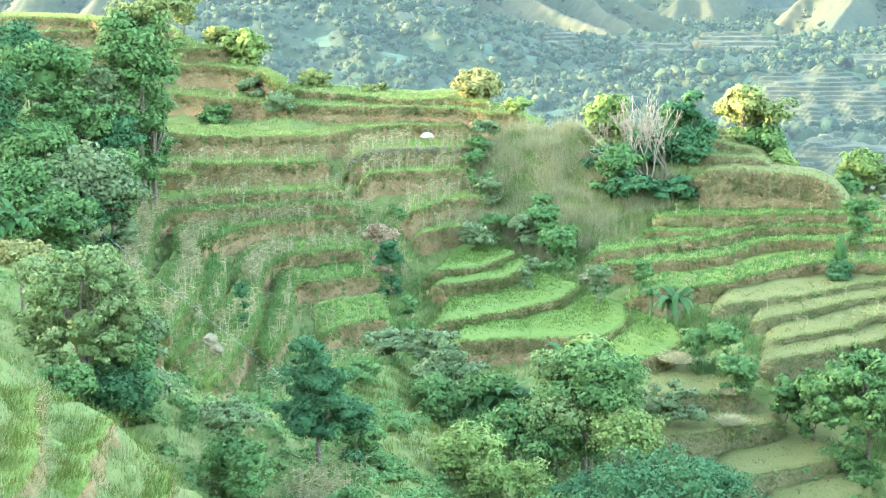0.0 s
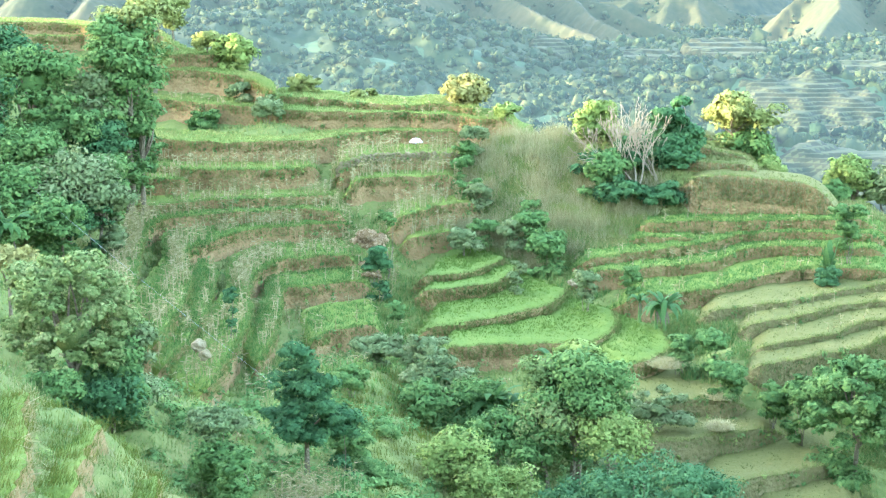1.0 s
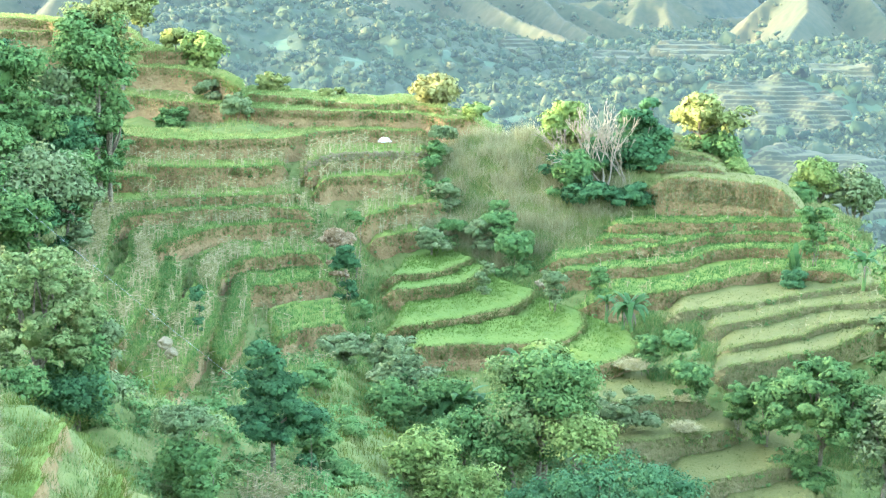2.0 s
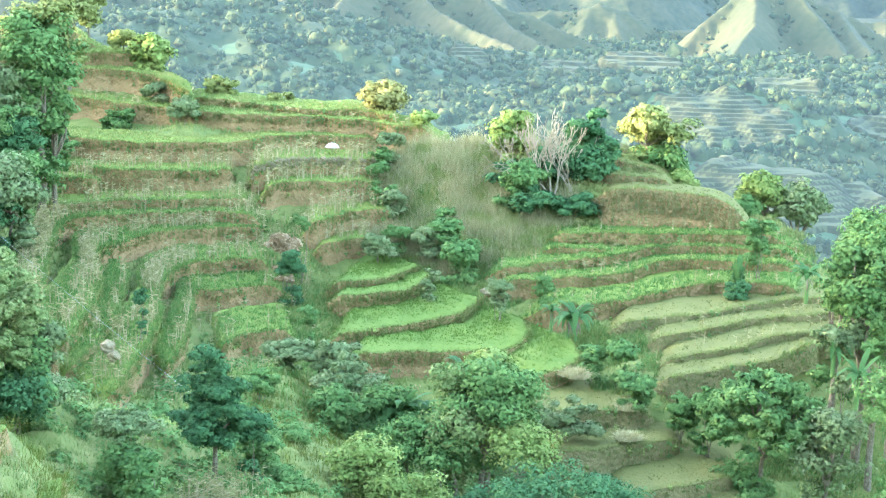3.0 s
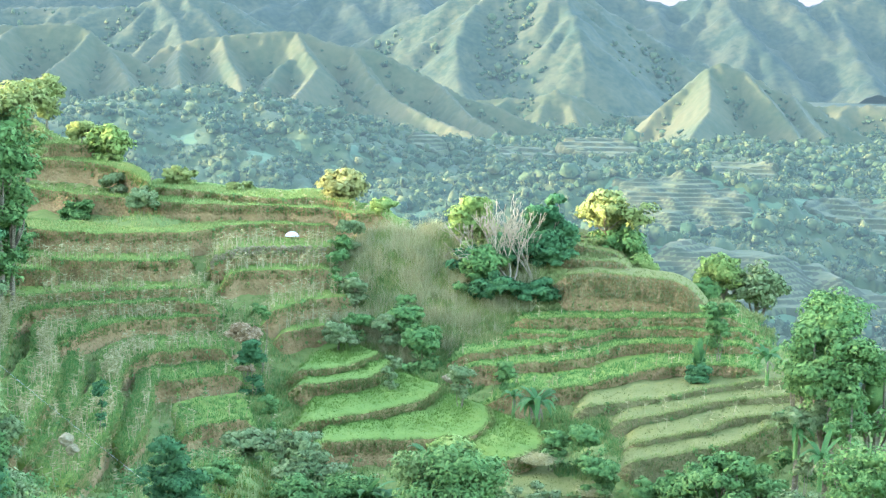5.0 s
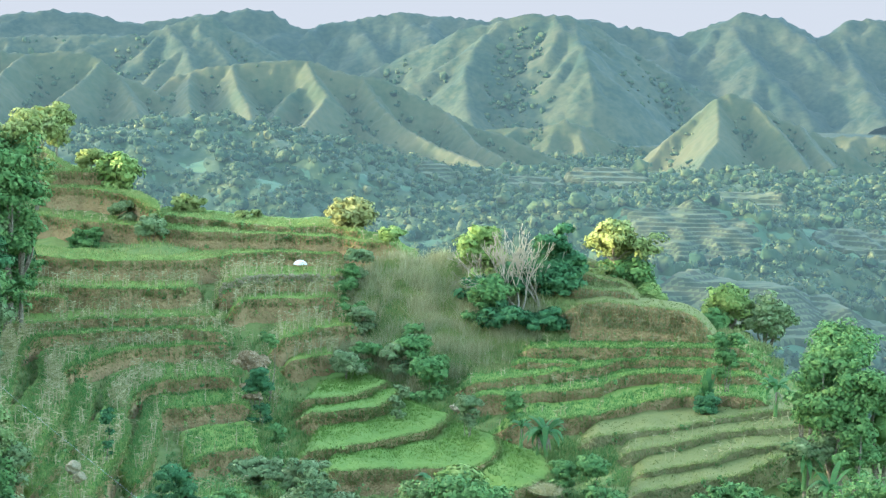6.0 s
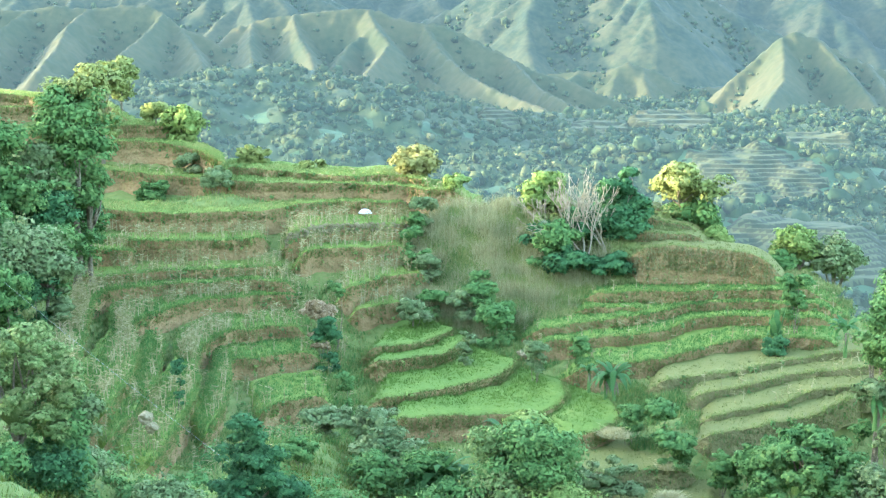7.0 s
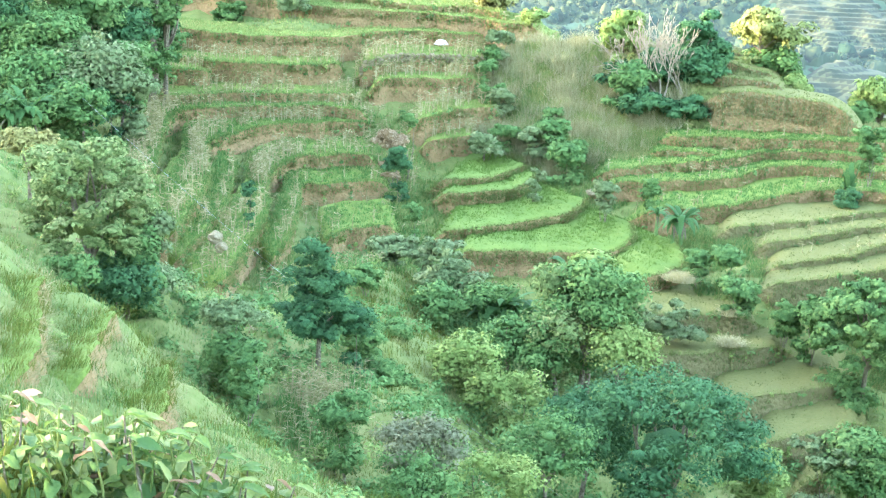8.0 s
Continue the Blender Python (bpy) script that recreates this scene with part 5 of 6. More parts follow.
for i, p in enumerate([(28.9, 113.6, 12.8, 4.6), (28.7, 113.2, 12.6, 2.2), (15.6, 103.9, 13.2, 3.4), (15.1, 104.3, 13.2, 3.0), (3.3, 87.3, 11.2, 4.0), (4.4, 87.2, 10.9, 3.8), (2.3, 87.8, 10.9, 3.8), (14.2, 106.1, 13.7, 2.2), (-27.4, 101.4, 18.6, 4.2), (-28.6, 101.0, 18.7, 3.6), (33.0, 110.0, 15.2, 3.2), (29.4, 91.4, 15.0, 3.0), (29.6, 87.2, 14.2, 3.2), (0.5, 90.2, 11.9, 3.0), (6.8, 86.5, 14.6, 2.6)]):
    banana(*p, 60 + i, 0.0 if i == 0 else 0.15, 0.35 if i == 0 else 1.0)


# ---- grass, crops and straw ----
def strip(key, lo, hi, density, seed=None):
    """Random places on a terrace, lo to hi metres behind its edge, so many to the square metre."""
    front, back, reach, z, drop = TREADS[key]
    n = int(len(front) * 0.4 * (hi - lo) * density)
    i = rng.integers(0, len(front), n)
    d = rng.uniform(lo, hi, n)[:, None]
    along = rng.uniform(-0.2, 0.2, (n, 1)) * np.c_[-back[i, 1], back[i, 0]]
    return np.c_[front[i] + back[i] * np.minimum(d, reach[i]) + along, z[i] + 0.03], back[i]


def face(key, density, h0=0.0, h1=0.7):
    front, back, reach, z, drop = TREADS[key]
    n = int(len(front) * 0.4 * drop * density)
    i = rng.integers(0, len(front), n)
    h = rng.uniform(h0, h1, n)
    return np.c_[front[i] - back[i] * (0.18 * drop * h + 0.02)[:, None], z[i] - drop * h], -back[i]


def many(keys, fn, *a):
    got = [fn(k, *a) for k in keys]
    return np.vstack([g[0] for g in got]), np.vstack([g[1] for g in got])


TOPS, BOWL, MIDS = ["E1", "E2", "E3", "E4", "E4B", "E5", "E6"], ["A1", "A2", "A3", "A4", "A5", "A7", "A8", "A9", "A10"], ["M1", "M2", "M3", "M4"]
PADS, RIGHT, PALE, LOW, SPUR = ["P1", "P2", "P3", "P4", "P5"], ["R1", "R2", "R3", "R4", "R4B", "R5"], ["S1", "S2", "S3", "S4", "S5", "S6", "S7"], ["L1", "L2", "L3", "L4", "L5"], ["F3", "F1", "F2", "F0"]
P, B = many(PADS, strip, -0.08, 0.22, 60)
blades("paddy_rim_grass", P, 0.14, 0.05, G_STUB, "pale trodden grass on the rims of the paddies", "grass", 4, 0.06, 0.5)
P, B = many(["N0", "N1", "N2"], strip, -0.15, 1.5, 20)
blades("step_grass", P, 0.36, 0.05, G_NEAR, "long soft grass on the old near steps", "grass", 6, 0.12, 0.45, out=-B * 0.5, down=0.3)
P, B = many(["N0", "N1", "N2"], face, 26, 0.0, 0.8)
blades("step_bank_grass", P, 0.4, 0.035, G_REED, "withered grass hanging over the near banks", "grass", 4, 0.1, 0.3, out=B, down=1.0)
P, B = many(PADS, face, 22, 0.0, 0.4)
blades("paddy_bank_grass", P, 0.34, 0.055, G_GRASS, "green grass on the banks of the paddies", "grass", 4, 0.1, 0.3, out=B, down=0.9)
P, B = many(PADS, strip, 0.0, 7.0, 14)
blades("young_rice", P, 0.13, 0.06, G_RICE, "bright green young rice in the paddies", "rice", 4, 0.1, 0.35)
P, B = many(RIGHT, strip, 0.0, 5.0, 14)
blades("green_crop", P, 0.16, 0.06, G_CROP, "low green crop on the long terrace steps", "crop", 4, 0.12, 0.5)
P, B = many(["R1", "R2", "R3"], strip, 3.5, 8.0, 22)
blades("dry_step_grass", P, 0.3, 0.07, G_PALE, "dry grass along the back of the long steps", "grass", 4, 0.15, 0.5)
P, B = many(["A4", "A5", "A7", "A8", "A9", "A10"], strip, 0.0, 7.0, 12)
blades("bowl_grass", P, 0.17, 0.06, G_CROP, "fresh green growth between the corn rows", "grass", 4, 0.12, 0.5)
P, B = many(TOPS + TOPS + BOWL + MIDS, strip, 0.0, 7.5, 6)
blades("terrace_grass", P, 0.16, 0.06, G_GRASS, "short green grass on the terrace steps", "grass", 4, 0.12, 0.5)
P, B = many(BOWL + RIGHT, strip, -0.1, 0.6, 26)
blades("fresh_edge_grass", P, 0.27, 0.06, G_CROP, "fresh green grass along the terrace edges", "grass", 4, 0.1, 0.5, out=-B * 0.6, down=0.3)
P, B = many(TOPS + BOWL + MIDS + RIGHT, strip, -0.1, 0.5, 22)
blades("edge_grass", P, 0.27, 0.055, G_GRASS, "green grass along the terrace edges", "grass", 4, 0.1, 0.5, out=-B * 0.6, down=0.3)
P, B = many(PALE + LOW + SPUR, strip, 0.3, 4.5, 4)
blades("pale_grass", P, 0.07, 0.06, G_STUB, "short pale grass on the lower terraces", "grass", 4, 0.12, 0.5)
P, B = many(PALE + LOW + SPUR, strip, -0.1, 0.5, 36)
blades("pale_edge_grass", P, 0.24, 0.06, G_GRASS, "yellow-green grass along the lower edges", "grass", 4, 0.1, 0.5, out=-B * 0.6, down=0.3)
P, B = many(TOPS + BOWL + MIDS + RIGHT + PADS, face, 8)
blades("bank_grass", P, 0.42, 0.06, G_PALE, "dry grass hanging on the earth banks", "grass", 4, 0.1, 0.3, out=B, down=1.1)
P, B = many(TOPS + BOWL + MIDS + PADS + RIGHT, face, 13, 0.0, 0.35)
blades("green_bank_grass", P, 0.5, 0.06, G_GRASS, "green grass hanging over the banks", "grass", 4, 0.1, 0.3, out=B, down=1.0)
P, B = many(PALE + LOW + SPUR, face, 20, 0.0, 0.9)
blades("bank_weeds", P, 0.26, 0.06, G_PALE, "dry grass on the lower banks", "grass", 4, 0.1, 0.3, out=B, down=0.9)
P, B = many(LOW + LOW + PALE + SPUR + PADS, face, 6, 0.1, 0.9)
blades("dark_bank_weeds", P, 0.36, 0.07, G_DARK, "dark green weeds on the lower banks", "grass", 4, 0.1, 0.3, out=B, down=0.6)


P, B = many(SPUR, face, 22, 0.0, 0.62)
blades("spur_grass", P, 0.5, 0.06, G_REED, "dry grass hanging over the spur end", "grass", 4, 0.12, 0.4, out=B, down=0.7)


def bank_bushlets(name, keys, n, size, material, label, seed):
    """Leafy weeds that break up the edges and faces of the banks."""
    Q = []
    for k in keys:
        front, back, reach, z, drop = TREADS[k]
        s = np.arange(len(front)) * 0.4
        i = rng.integers(0, len(front), int(len(front) * 0.4 * n))
        i = i[(wave(s, 0 * s + len(k), 6, seed + len(front)) + 0.6 * wave(s, 0 * s, 2, seed))[i] > 0.1]
        h = rng.uniform(-0.05, 0.6, len(i))
        Q.append(np.c_[front[i] - back[i] * (0.18 * drop * h + 0.05)[:, None], z[i] - drop * h])
    Q = np.vstack(Q)
    r = rng.uniform(0.12, 0.34, len(Q))
    e = unit(rng.normal(0, 1, (len(Q) * 16, 3)) + [0, -0.3, 0.4])
    C = np.repeat(Q, 16, 0) + e * np.repeat(r, 16)[:, None] * rng.uniform(0.4, 1.1, (len(e), 1))
    V, F = leaf_cards(C, unit(e + [0, 0, 0.5] + rng.normal(0, 0.5, e.shape)), size)
    tagged(mesh(name, V, F, material), label, "weeds", kind="stuff")


bank_bushlets("bank_weed_leaves", TOPS + BOWL + MIDS + RIGHT + LOW + PALE, 1.5, 0.2, L_MID, "leafy green weeds on the terrace banks", 71)
bank_bushlets("light_bank_leaves", BOWL + MIDS + RIGHT + PADS + LOW, 1.1, 0.18, L_LIGHT, "light green weeds on the terrace banks", 81)


def corn(P, name, label, hmin=0.8, hmax=1.35):
    """Dry maize: a thin stalk with drooping leaves, each plant a few blades."""
    n = len(P)
    h = rng.uniform(hmin, hmax, (n, 1))
    tip = P + np.c_[rng.normal(0, 0.12, (n, 2)), np.ones(n)] * h
    thick = np.hypot(P[:, :1], P[:, 1:2]) * 0.00035
    sd = thick * [1, 0, 0]
    V = [np.stack([P - sd, P + sd, tip], 1)]
    for k in range(5):
        t = rng.uniform(0.25, 0.95, (n, 1))
        a = rng.uniform(0, 6.28, n)
        d = np.c_[np.cos(a), np.sin(a), rng.uniform(-0.5, 0.6, n)] * rng.uniform(0.25, 0.5, (n, 1))
        b = P + (tip - P) * t
        V.append(np.stack([b + thick * [0, 0, 1], b - thick * [0, 0, 1], b + d], 1))
    V = np.stack(V, 1).reshape(-1, 3)
    tagged(mesh(name, V, np.arange(len(V)).reshape(-1, 3), G_CORN), label, "corn", kind="stuff")


P, B = many(["A1", "A2", "A3", "A4", "A5", "A8"], strip, 0.4, 5.0, 2.4)
P = P[(wave(P[:, 0], P[:, 1], 9, 51) > -0.5) & ((P[:, 1] > 108) | (wave(P[:, 0], P[:, 1], 3, 52) > 0.0))]
corn(P, "dry_corn", "rows of dry yellow corn stalks on the terraces")
P, B = many(["M1", "M2", "M3", "M4"], strip, 0.3, 5.0, 2.4)
P = P[np.hypot(P[:, 0] + 1.4, P[:, 1] - 139.4) > 1.5]
corn(P, "upper_corn", "thick rows of dry corn stalks below the stone wall", 1.0, 1.6)
P, B = many(["A4", "A5", "A7", "A8", "A9", "A10"], strip, 0.1, 1.6, 1.0)
corn(P, "edge_corn", "dry corn stalks along the lower terrace edges")
P, B = many(["R3", "R4", "R5", "R1", "S2", "S3", "E5"], strip, 0.2, 3.0, 0.4)
corn(P, "stray_stalk", "stray dry stalks on the green steps", 0.6, 1.1)
P, B = many(["N0"], face, 2.2, 0.5, 0.9)
corn(P, "bank_corn", "withered corn stalks below a crumbling bank", 0.7, 1.3)
x, y = rng.normal(-5.0, 0.8, 300), rng.normal(63, 2.2, 300)
corn(np.c_[x, y, land(x, y)], "slope_corn", "dry corn stalks on the near slope", 0.8, 1.5)


def scatter(n, r0, r1, a0, a1):
    """Places on the bare slopes, thinning out with distance."""
    r = np.exp(rng.uniform(math.log(r0), math.log(r1), n))
    a = np.radians(rng.uniform(a0, a1, n))
    x, y = r * np.sin(a), r * np.cos(a)
    return x, y


def on_land(x, y):
    return np.c_[x, y, land(x, y) + relief(x, y)]


x, y = scatter(7000, 9, 36, -19, 6)
blades("near_grass", on_land(x, y), 0.24, 0.05, G_NEAR, "green grass on the slope below the viewpoint", "grass", 5, 0.1, 0.5, two=True)
x, y = scatter(46000, 30, 150, -19, 22)
P = on_land(x, y)
kind = wave(x, y, 7, 21) + 0.7 * wave(x, y, 2.4, 22)
kind = np.where(((x - 26.5) / 8) ** 2 + ((y - 131) / 8) ** 2 < 1, -1, kind)
low = np.clip(np.hypot(x, y) / 105, 0.5, 1)
reed = ((x - 10) / 9) ** 2 + ((y - 131) / 11) ** 2 < 1
meadow = ((x + 2.2) / 2.7) ** 2 + ((y - 82) / 14) ** 2 < 1
close = (np.hypot(x, y) < 66) | meadow
sel = ((kind > -0.1) | meadow) & close
blades("soft_grass", P[sel], 0.4 * low[sel], 0.055, G_NEAR, "soft yellow-green grass on the near slope", "grass", 7, 0.25, 0.6)
sel = (kind > 0.15) & ~reed & ~close
blades("slope_grass", P[sel], 0.36 * low[sel], 0.06, G_GRASS, "long green grass on the slopes", "grass", 6, 0.2, 0.5)
sel = (kind <= 0.15) & (kind > -0.4) & ~reed & ~meadow
blades("slope_weeds", P[sel], 0.38 * low[sel], 0.075, G_DARK, "dark green weeds on the slopes", "grass", 6, 0.2, 0.6)
sel = (kind <= -0.4) & ~reed
blades("dry_slope_grass", P[sel], 0.4 * low[sel], 0.06, G_PALE, "pale dry grass on the slopes", "grass", 6, 0.2, 0.5)
x2, y2 = scatter(5000, 30, 64, -19, -3)
ok = wave(x2, y2, 6, 91) + 0.8 * wave(x2, y2, 2.2, 92) > 0.55
blades("dry_tussocks", on_land(x2[ok], y2[ok]), 0.34, 0.055, G_REED, "withered brown tussocks on the near slope", "grass", 8, 0.2, 0.8)
a, q = rng.uniform(0, 6.28, 9000), np.sqrt(rng.uniform(0, 1, 9000))
x, y = 10 + 9 * q * np.cos(a), 131 + 11 * q * np.sin(a)
tall = wave(x, y, 5, 61) + 0.7 * wave(x, y, 1.8, 62)
blades("reed_grass", on_land(x, y)[tall > -0.1], 0.85, 0.05, G_REED, "tall pale reed grass on the steep slope", "grass", 5, 0.3, 0.7)
blades("reed_plumes", on_land(x, y)[tall > 0.35], 1.25, 0.035, G_CORN, "pale plumes of the tall reeds", "grass", 4, 0.25, 0.35)
blades("slope_tussocks", on_land(x, y)[tall <= -0.1], 0.45, 0.05, G_GRASS, "green tussocks between the reeds", "grass", 8, 0.3, 0.5)
x, y = rng.normal(26.5, 3.8, 3200), rng.normal(130.5, 4, 3200)
blades("spur_meadow", on_land(x, y), 0.3, 0.06, G_PALE, "dry meadow grass on the end of the spur", "grass", 5, 0.2, 0.5)


def patch(n, cx, cy, rx, ry):
    a, q = rng.uniform(0, 6.28, n), np.sqrt(rng.uniform(0, 1, n))
    return on_land(cx + rx * q * np.cos(a), cy + ry * q * np.sin(a))


HOLLOWS = [(32, 94, 5, 5), (27, 95, 4, 4), (-5.5, 117, 4.5, 12), (-1.5, 108, 3.5, 8), (17.5, 104.5, 3.0, 4.0), (23.5, 99, 4.0, 4.5), (10, 119, 5, 6), (-20, 108, 5, 14), (-4, 92, 9, 7), (15, 92, 4, 6), (5, 127, 4, 7)]
blades("hollow_grass", np.vstack([patch(600, *h) for h in HOLLOWS]), 0.42, 0.06, G_GRASS, "rank green grass in the hollows between terraces", "grass", 6, 0.15, 0.5)
blades("hollow_weeds", np.vstack([patch(420, *h) for h in HOLLOWS]), 0.45, 0.08, G_CROP, "deep green weeds in the hollows between terraces", "grass", 6, 0.15, 0.6)
corn(np.vstack([patch(160, -6.0, 120, 3.5, 10), patch(90, -11, 108, 3, 12), patch(60, -8, 92, 4, 8)]), "hollow_corn", "dry corn stalks in the hollow below the terraces")


blades("slope_crop", patch(1000, -5.0, 63, 1.7, 4.5), 0.55, 0.06, G_CROP, "green crop between the corn stalks", "crop", 5, 0.15, 0.5)


def weed_patches(name, n, spread, r0, r1, a0, a1, per, size, material, label, seed, keep):
    """Low leafy growth in patches."""
    x, y = scatter(n, r0, r1, a0, a1)
    bald = (((x + 2.2) / 2.7) ** 2 + ((y - 82) / 14) ** 2 < 1) | ((x < -6) & (y < 58))
    ok = (wave(x, y, 8, seed) + 0.6 * wave(x, y, 2.7, seed + 1) > keep + 0.9 * bald)
    Q = on_land(x[ok], y[ok])
    Q = Q[open_ground(Q)]
    s = rng.uniform(0.5, 1.5, len(Q)) * spread
    e = unit(rng.normal(0, 1, (len(Q) * per, 3)) + [0, 0, 0.6])
    C = np.repeat(Q, per, 0) + e * np.repeat(s, per)[:, None] * rng.uniform(0.4, 1.1, (len(e), 1)) * [1, 1, 0.75]
    V, F = leaf_cards(C, unit(e + [0, 0, 0.6] + rng.normal(0, 0.5, e.shape)), size)
    tagged(mesh(name, V, F, material), label, "weeds", kind="stuff")


weed_patches("leafy_weeds", 2600, 0.35, 36, 125, -19, 20, 40, 0.17, L_MID, "low broad-leaved weeds on the slopes", 31, 0.2)
weed_patches("light_weeds", 1700, 0.4, 36, 125, -19, 20, 40, 0.17, L_LIGHT, "light green leafy weeds on the slopes", 35, 0.25)
weed_patches("gully_scrub", 1500, 0.75, 55, 104, -11, 14, 80, 0.2, L_MID, "dense green scrub in the gully", 38, -0.25)
weed_patches("light_scrub", 500, 0.7, 55, 98, -9, 12, 70, 0.18, L_LIGHT, "light green scrub in the gully", 48, 0.1)
weed_patches("withered_weeds", 1500, 0.3, 32, 120, -19, 14, 30, 0.12, L_PINK, "withered brownish weeds on the slopes", 41, 0.35)

# ---- small things ----
def parasol(x, y, z):
    top = new("parasol")
    top.location = (x, y, z)
    n, r = 16, 0.62
    a = np.linspace(0, 2 * math.pi, n, endpoint=False)
    rings = [(0.04, 0.42), (0.3, 0.36), (0.48, 0.22), (r, 0.05), (r - 0.01, 0.02), (0.46, 0.19), (0.28, 0.33), (0.04, 0.39)]
    V = np.array([[(q * (1 + 0.03 * (j % 2))) * math.cos(t), q * (1 + 0.03 * (j % 2)) * math.sin(t), 1.0 + h] for q, h in rings for j, t in enumerate(a)])
    i, j = np.meshgrid(np.arange(len(rings) - 1), np.arange(n), indexing="ij")
    F = np.stack([i * n + j, i * n + (j + 1) % n, (i + 1) * n + (j + 1) % n, (i + 1) * n + j], -1).reshape(-1, 4)
    mesh("canopy", V, F, M_CLOTH, top, "white domed canopy")
    mesh("pole", *tube([(0, 0, -0.3), (0, 0, 0.8), (0, 0, 1.46)], [0.02, 0.02, 0.015]), M_BARK, top)
    tagged(top, "white open parasol standing on a terrace", "parasol")


parasol(-1.40, 140.3, 20.05)


def boulder(name, x, y, z, s, seed, material, label):
    bm = bmesh.new()
    bmesh.ops.create_icosphere(bm, subdivisions=3, radius=1)
    r = np.random.default_rng(seed)
    off = Vector(r.uniform(0, 50, 3))
    for v in bm.verts:
        k = 1 + 0.35 * noise.noise(v.co * 1.3 + off) + 0.12 * noise.noise(v.co * 4 + off)
        v.co = Vector((v.co.x * s[0], v.co.y * s[1], v.co.z * s[2])) * k
    me = bpy.data.meshes.new(name)
    bm.to_mesh(me)
    bm.free()
    me.materials.append(material)
    ob = new(name, me)
    ob.location = (x, y, z)
    tagged(ob, label, "rock")


boulder("rock", -13.03, 86.5, 16.9, (0.42, 0.5, 0.38), 1, M_STONE, "pale grey boulder among the corn rows")
boulder("rock", 10.45, 114.5, 14.15, (0.45, 0.4, 0.3), 3, M_STONE, "pale stone at the end of a paddy rim")
boulder("rock", 10.9, 114.9, 14.3, (0.35, 0.3, 0.22), 4, M_STONE, "smaller pale stone at the end of a paddy rim")
boulder("rock", -12.6, 86.0, 16.5, (0.35, 0.4, 0.3), 2, M_STONE, "smaller grey boulder beside a larger one")


def straw_heap(x, y, z, r, h):
    top = new("straw_heap")
    top.location = (x, y, z)
    n = 500
    a, q = rng.uniform(0, 6.28, n), np.sqrt(rng.uniform(0, 1, n))
    P = np.c_[np.cos(a) * q * r, np.sin(a) * q * r * 0.8, h * (1 - q**2) * 0.9]
    bm = bmesh.new()
    bmesh.ops.create_icosphere(bm, subdivisions=3, radius=1)
    for v in bm.verts:
        k = 1 + 0.2 * noise.noise(v.co * 2 + Vector((x, y, z)))
        v.co = Vector((v.co.x * r * 0.8, v.co.y * r * 0.65, v.co.z * h * 0.7)) * k
    part("mound", bm, G_STRAW, top)
    blades("loose_straw", P, 0.4, 0.05, G_STRAW, "", "", 4, 0.15, 1.2, down=0.6, parent=top)
    tagged(top, "heap of pale cut straw on a terrace", "straw heap", "straw heaps")


straw_heap(14.79, 96.7, 12.85, 0.85, 0.28)
straw_heap(16.73, 88.8, 11.3, 0.5, 0.12)
straw_heap(17.23, 91.9, 12.2, 0.45, 0.1)

# stones of the dry wall under the upper corn step
front, back, reach, z, drop = TREADS["M1"]
wall = WALLED
shapes = []
for k in range(5):
    bm = bmesh.new()
    bmesh.ops.create_icosphere(bm, subdivisions=1, radius=1)
    for v in bm.verts:
        v.co = v.co * (1 + 0.3 * noise.noise(v.co * 1.5 + Vector((k * 7.0, 0, 0))))
    me = bpy.data.meshes.new("stone")
    bm.to_mesh(me)
    bm.free()
    me.materials.append(M_STONE)
    shapes.append(me)
for k in range(150):
    i = int(rng.integers(2, len(front) - 2))
    h = rng.choice([-0.05, 0.14, 0.32]) + rng.uniform(-0.05, 0.05)
    ob = new("stone", shapes[k % 5])
    ob.parent = wall
    ob.matrix_basis = pose(front[i, 0] - back[i, 0] * (0.2 * h + 0.02), front[i, 1] - back[i, 1] * (0.2 * h + 0.02), z[i] - h * 1.2, *rng.uniform(-30, 30, 3)) @ Matrix.Diagonal((rng.uniform(0.18, 0.36), 0.16, rng.uniform(0.12, 0.2), 1))

P0, P1 = np.array((-32.5, 113.4, 25.0)), np.array((5.6, 64.3, 11.8))
t = np.linspace(-0.25, 1.25, 40)[:, None]
cable = mesh("cable", *tube(P0 + (P1 - P0) * t - np.array([0, 0, 0.9]) * (1 - (2 * t - 1) ** 2), np.full(40, 0.0055), 5), M_WIRE)
tagged(cable, "thin pale overhead cable across the hillside", "cable")


# ---- broad-leaved shrub close to the camera ----
L_BROAD = mat("broad_leaf", [(0.06, 0.125, 0.025), (0.12, 0.19, 0.04), (0.2, 0.245, 0.068)], 6.0, fine=40, leaf=0.4, obj_rand=0.6, rough=0.6, bump=0.1, gloss=0.25)
L_RED = mat("reddish_young_leaf", [(0.24, 0.15, 0.07), (0.31, 0.19, 0.11), (0.38, 0.27, 0.16)], 6.0, fine=40, leaf=0.4, obj_rand=0.6, rough=0.6, bump=0.1, gloss=0.25)


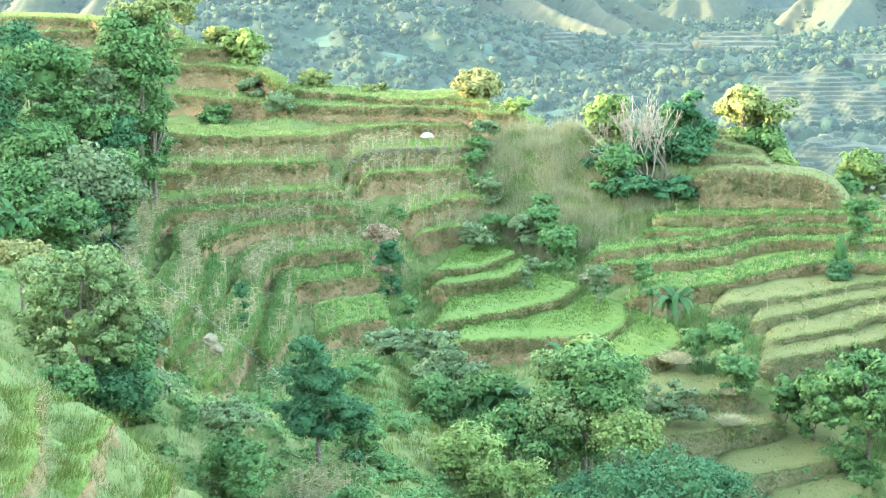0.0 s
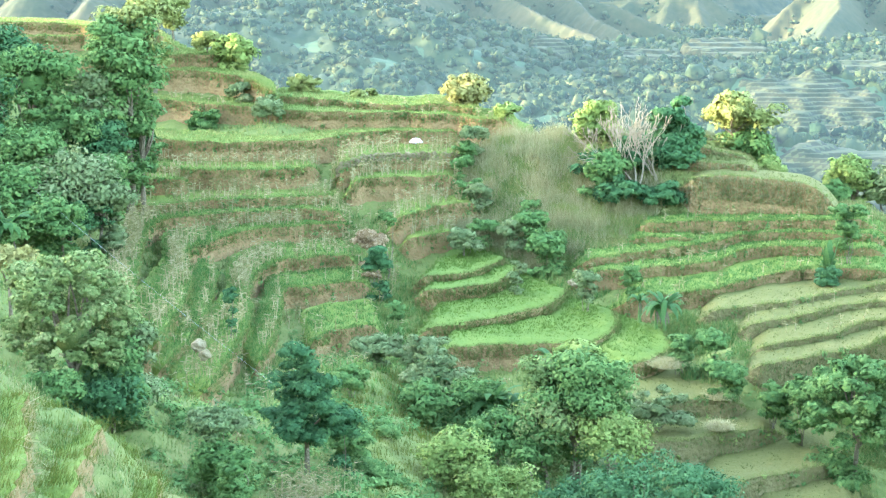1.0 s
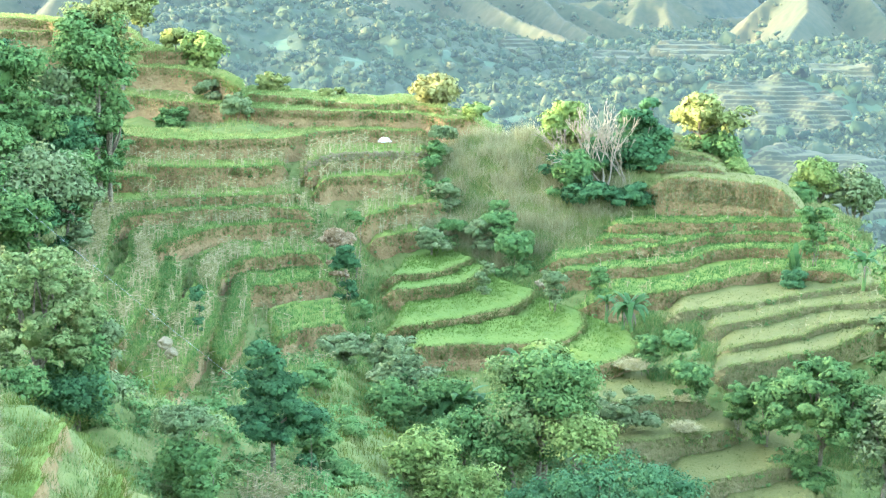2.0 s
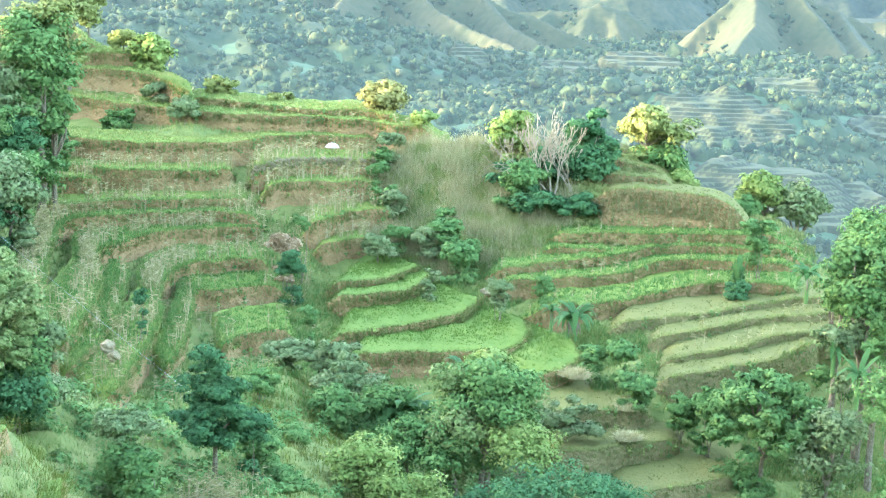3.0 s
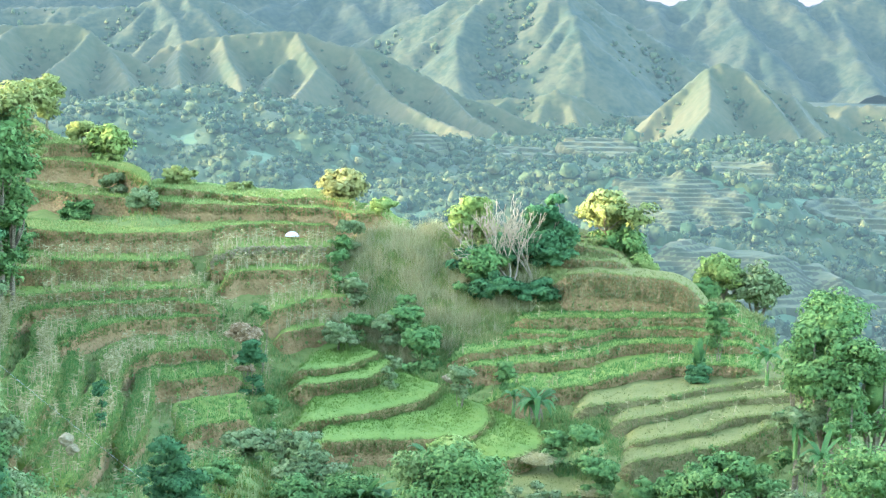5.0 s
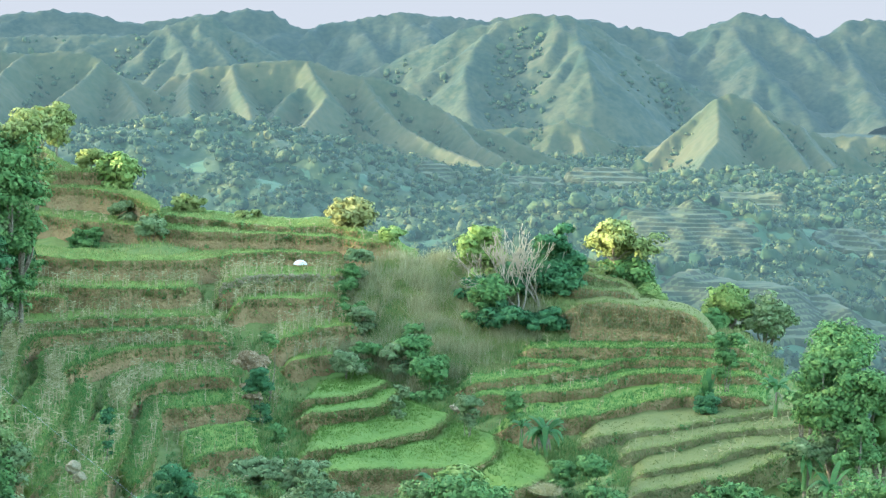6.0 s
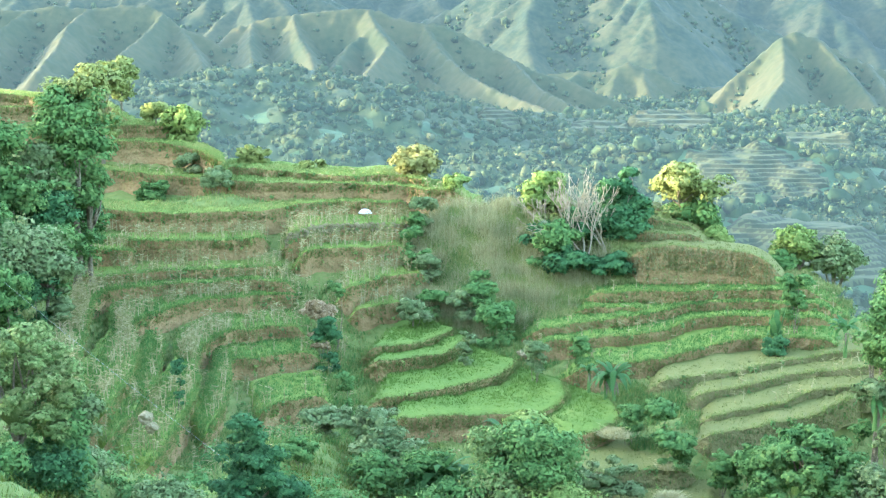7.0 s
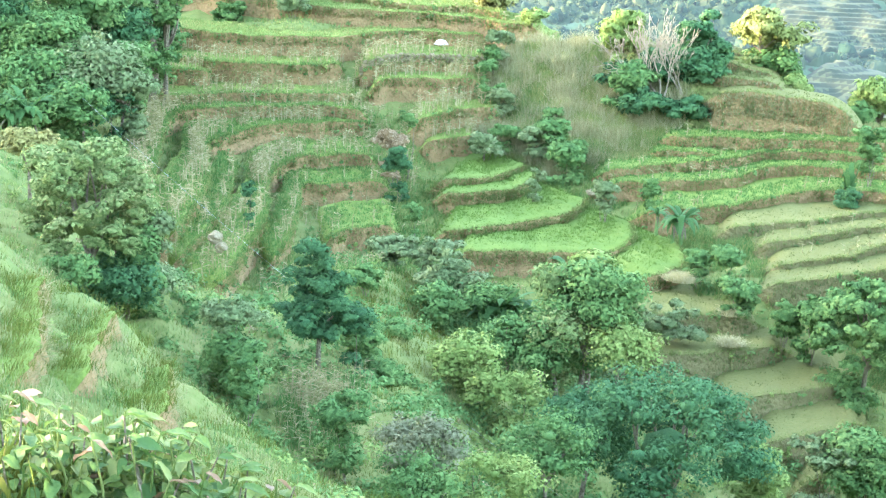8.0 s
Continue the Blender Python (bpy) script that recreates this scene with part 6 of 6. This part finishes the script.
def broad_leaf(name, L, W, curl, material):
    n = 7
    t = np.linspace(0, 1, n)
    w = W / 2 * np.sin(math.pi * t**0.8) ** 0.75
    rib = np.c_[L * t, 0 * t, -curl * L * t**2]
    s = np.array([0, 1.0, 0.28])
    V = np.stack([rib + s * [0, -1, 1] * w[:, None] * 1.0, rib + s * [0, -1, 1] * w[:, None] * 0.5 - [0, 0, 0.01], rib, rib + s * w[:, None] * 0.5 - [0, 0, 0.01], rib + s * w[:, None]], 1).reshape(-1, 3)
    V[:, 2] += 0.008 * np.sin(V[:, 0] * 55 + V[:, 1] * 30)
    ob = mesh(name, V, grid_faces(n, 5), material, smooth=True)
    return ob


def broad_shrub(x, y, z, seed, label):
    top = new("broad_leaved_shrub")
    top.location = (x, y, z)
    made = [broad_leaf("leaf", L, W, c, L_BROAD) for L, W, c in ((0.16, 0.11, 0.35), (0.19, 0.125, 0.5), (0.13, 0.08, 0.2), (0.17, 0.1, 0.7))] + [broad_leaf("leaf", 0.17, 0.09, 0.4, L_RED)]
    used = set()
    r = np.random.default_rng(seed)
    for k in range(96):
        a, q = r.uniform(0, 6.28), math.sqrt(r.uniform(0, 1))
        ex, ey = 1.0 * q * math.cos(a), 0.55 * q * math.sin(a)
        ez = 1.35 - 0.55 * q * q + r.uniform(-0.15, 0.2)
        tipp = np.array([ex, ey, ez])
        mesh("stem", *limb((ex * 0.3, ey * 0.3, -0.3), tipp, 0.014, 0.006, 0.06, 6), L_BROAD if k % 3 else M_BARK, top)
        for j in range(8):
            f = 1 - 0.06 * j
            az = j * 2.4 + r.uniform(-0.4, 0.4)
            i = 4 if (j < 2 and k % 7 == 0) else int(r.integers(0, 4))
            ob = made[i]
            if i in used:
                ob = ob.copy()
                scene.collection.objects.link(ob)
            used.add(i)
            ob.parent = top
            m = pose(*(tipp * [f, f, 1] - [0, 0, 0.075 * j]), r.uniform(-25, 25), r.uniform(-35, 25), math.degrees(az))
            ob.matrix_basis = m @ Matrix.Scale(r.uniform(0.55, 1.0), 4)
    tagged(top, label, "shrub", "broad-leaved shrubs")


broad_shrub(-2.05, 9.0, 35.05, 5, "broad-leaved green shrub with a few reddish leaves")
broad_shrub(-1.45, 9.1, 34.65, 6, "lower broad-leaved green shrub beside a taller one")
broad_shrub(-2.9, 9.3, 34.95, 8, "broad-leaved shrub with pale new leaves")
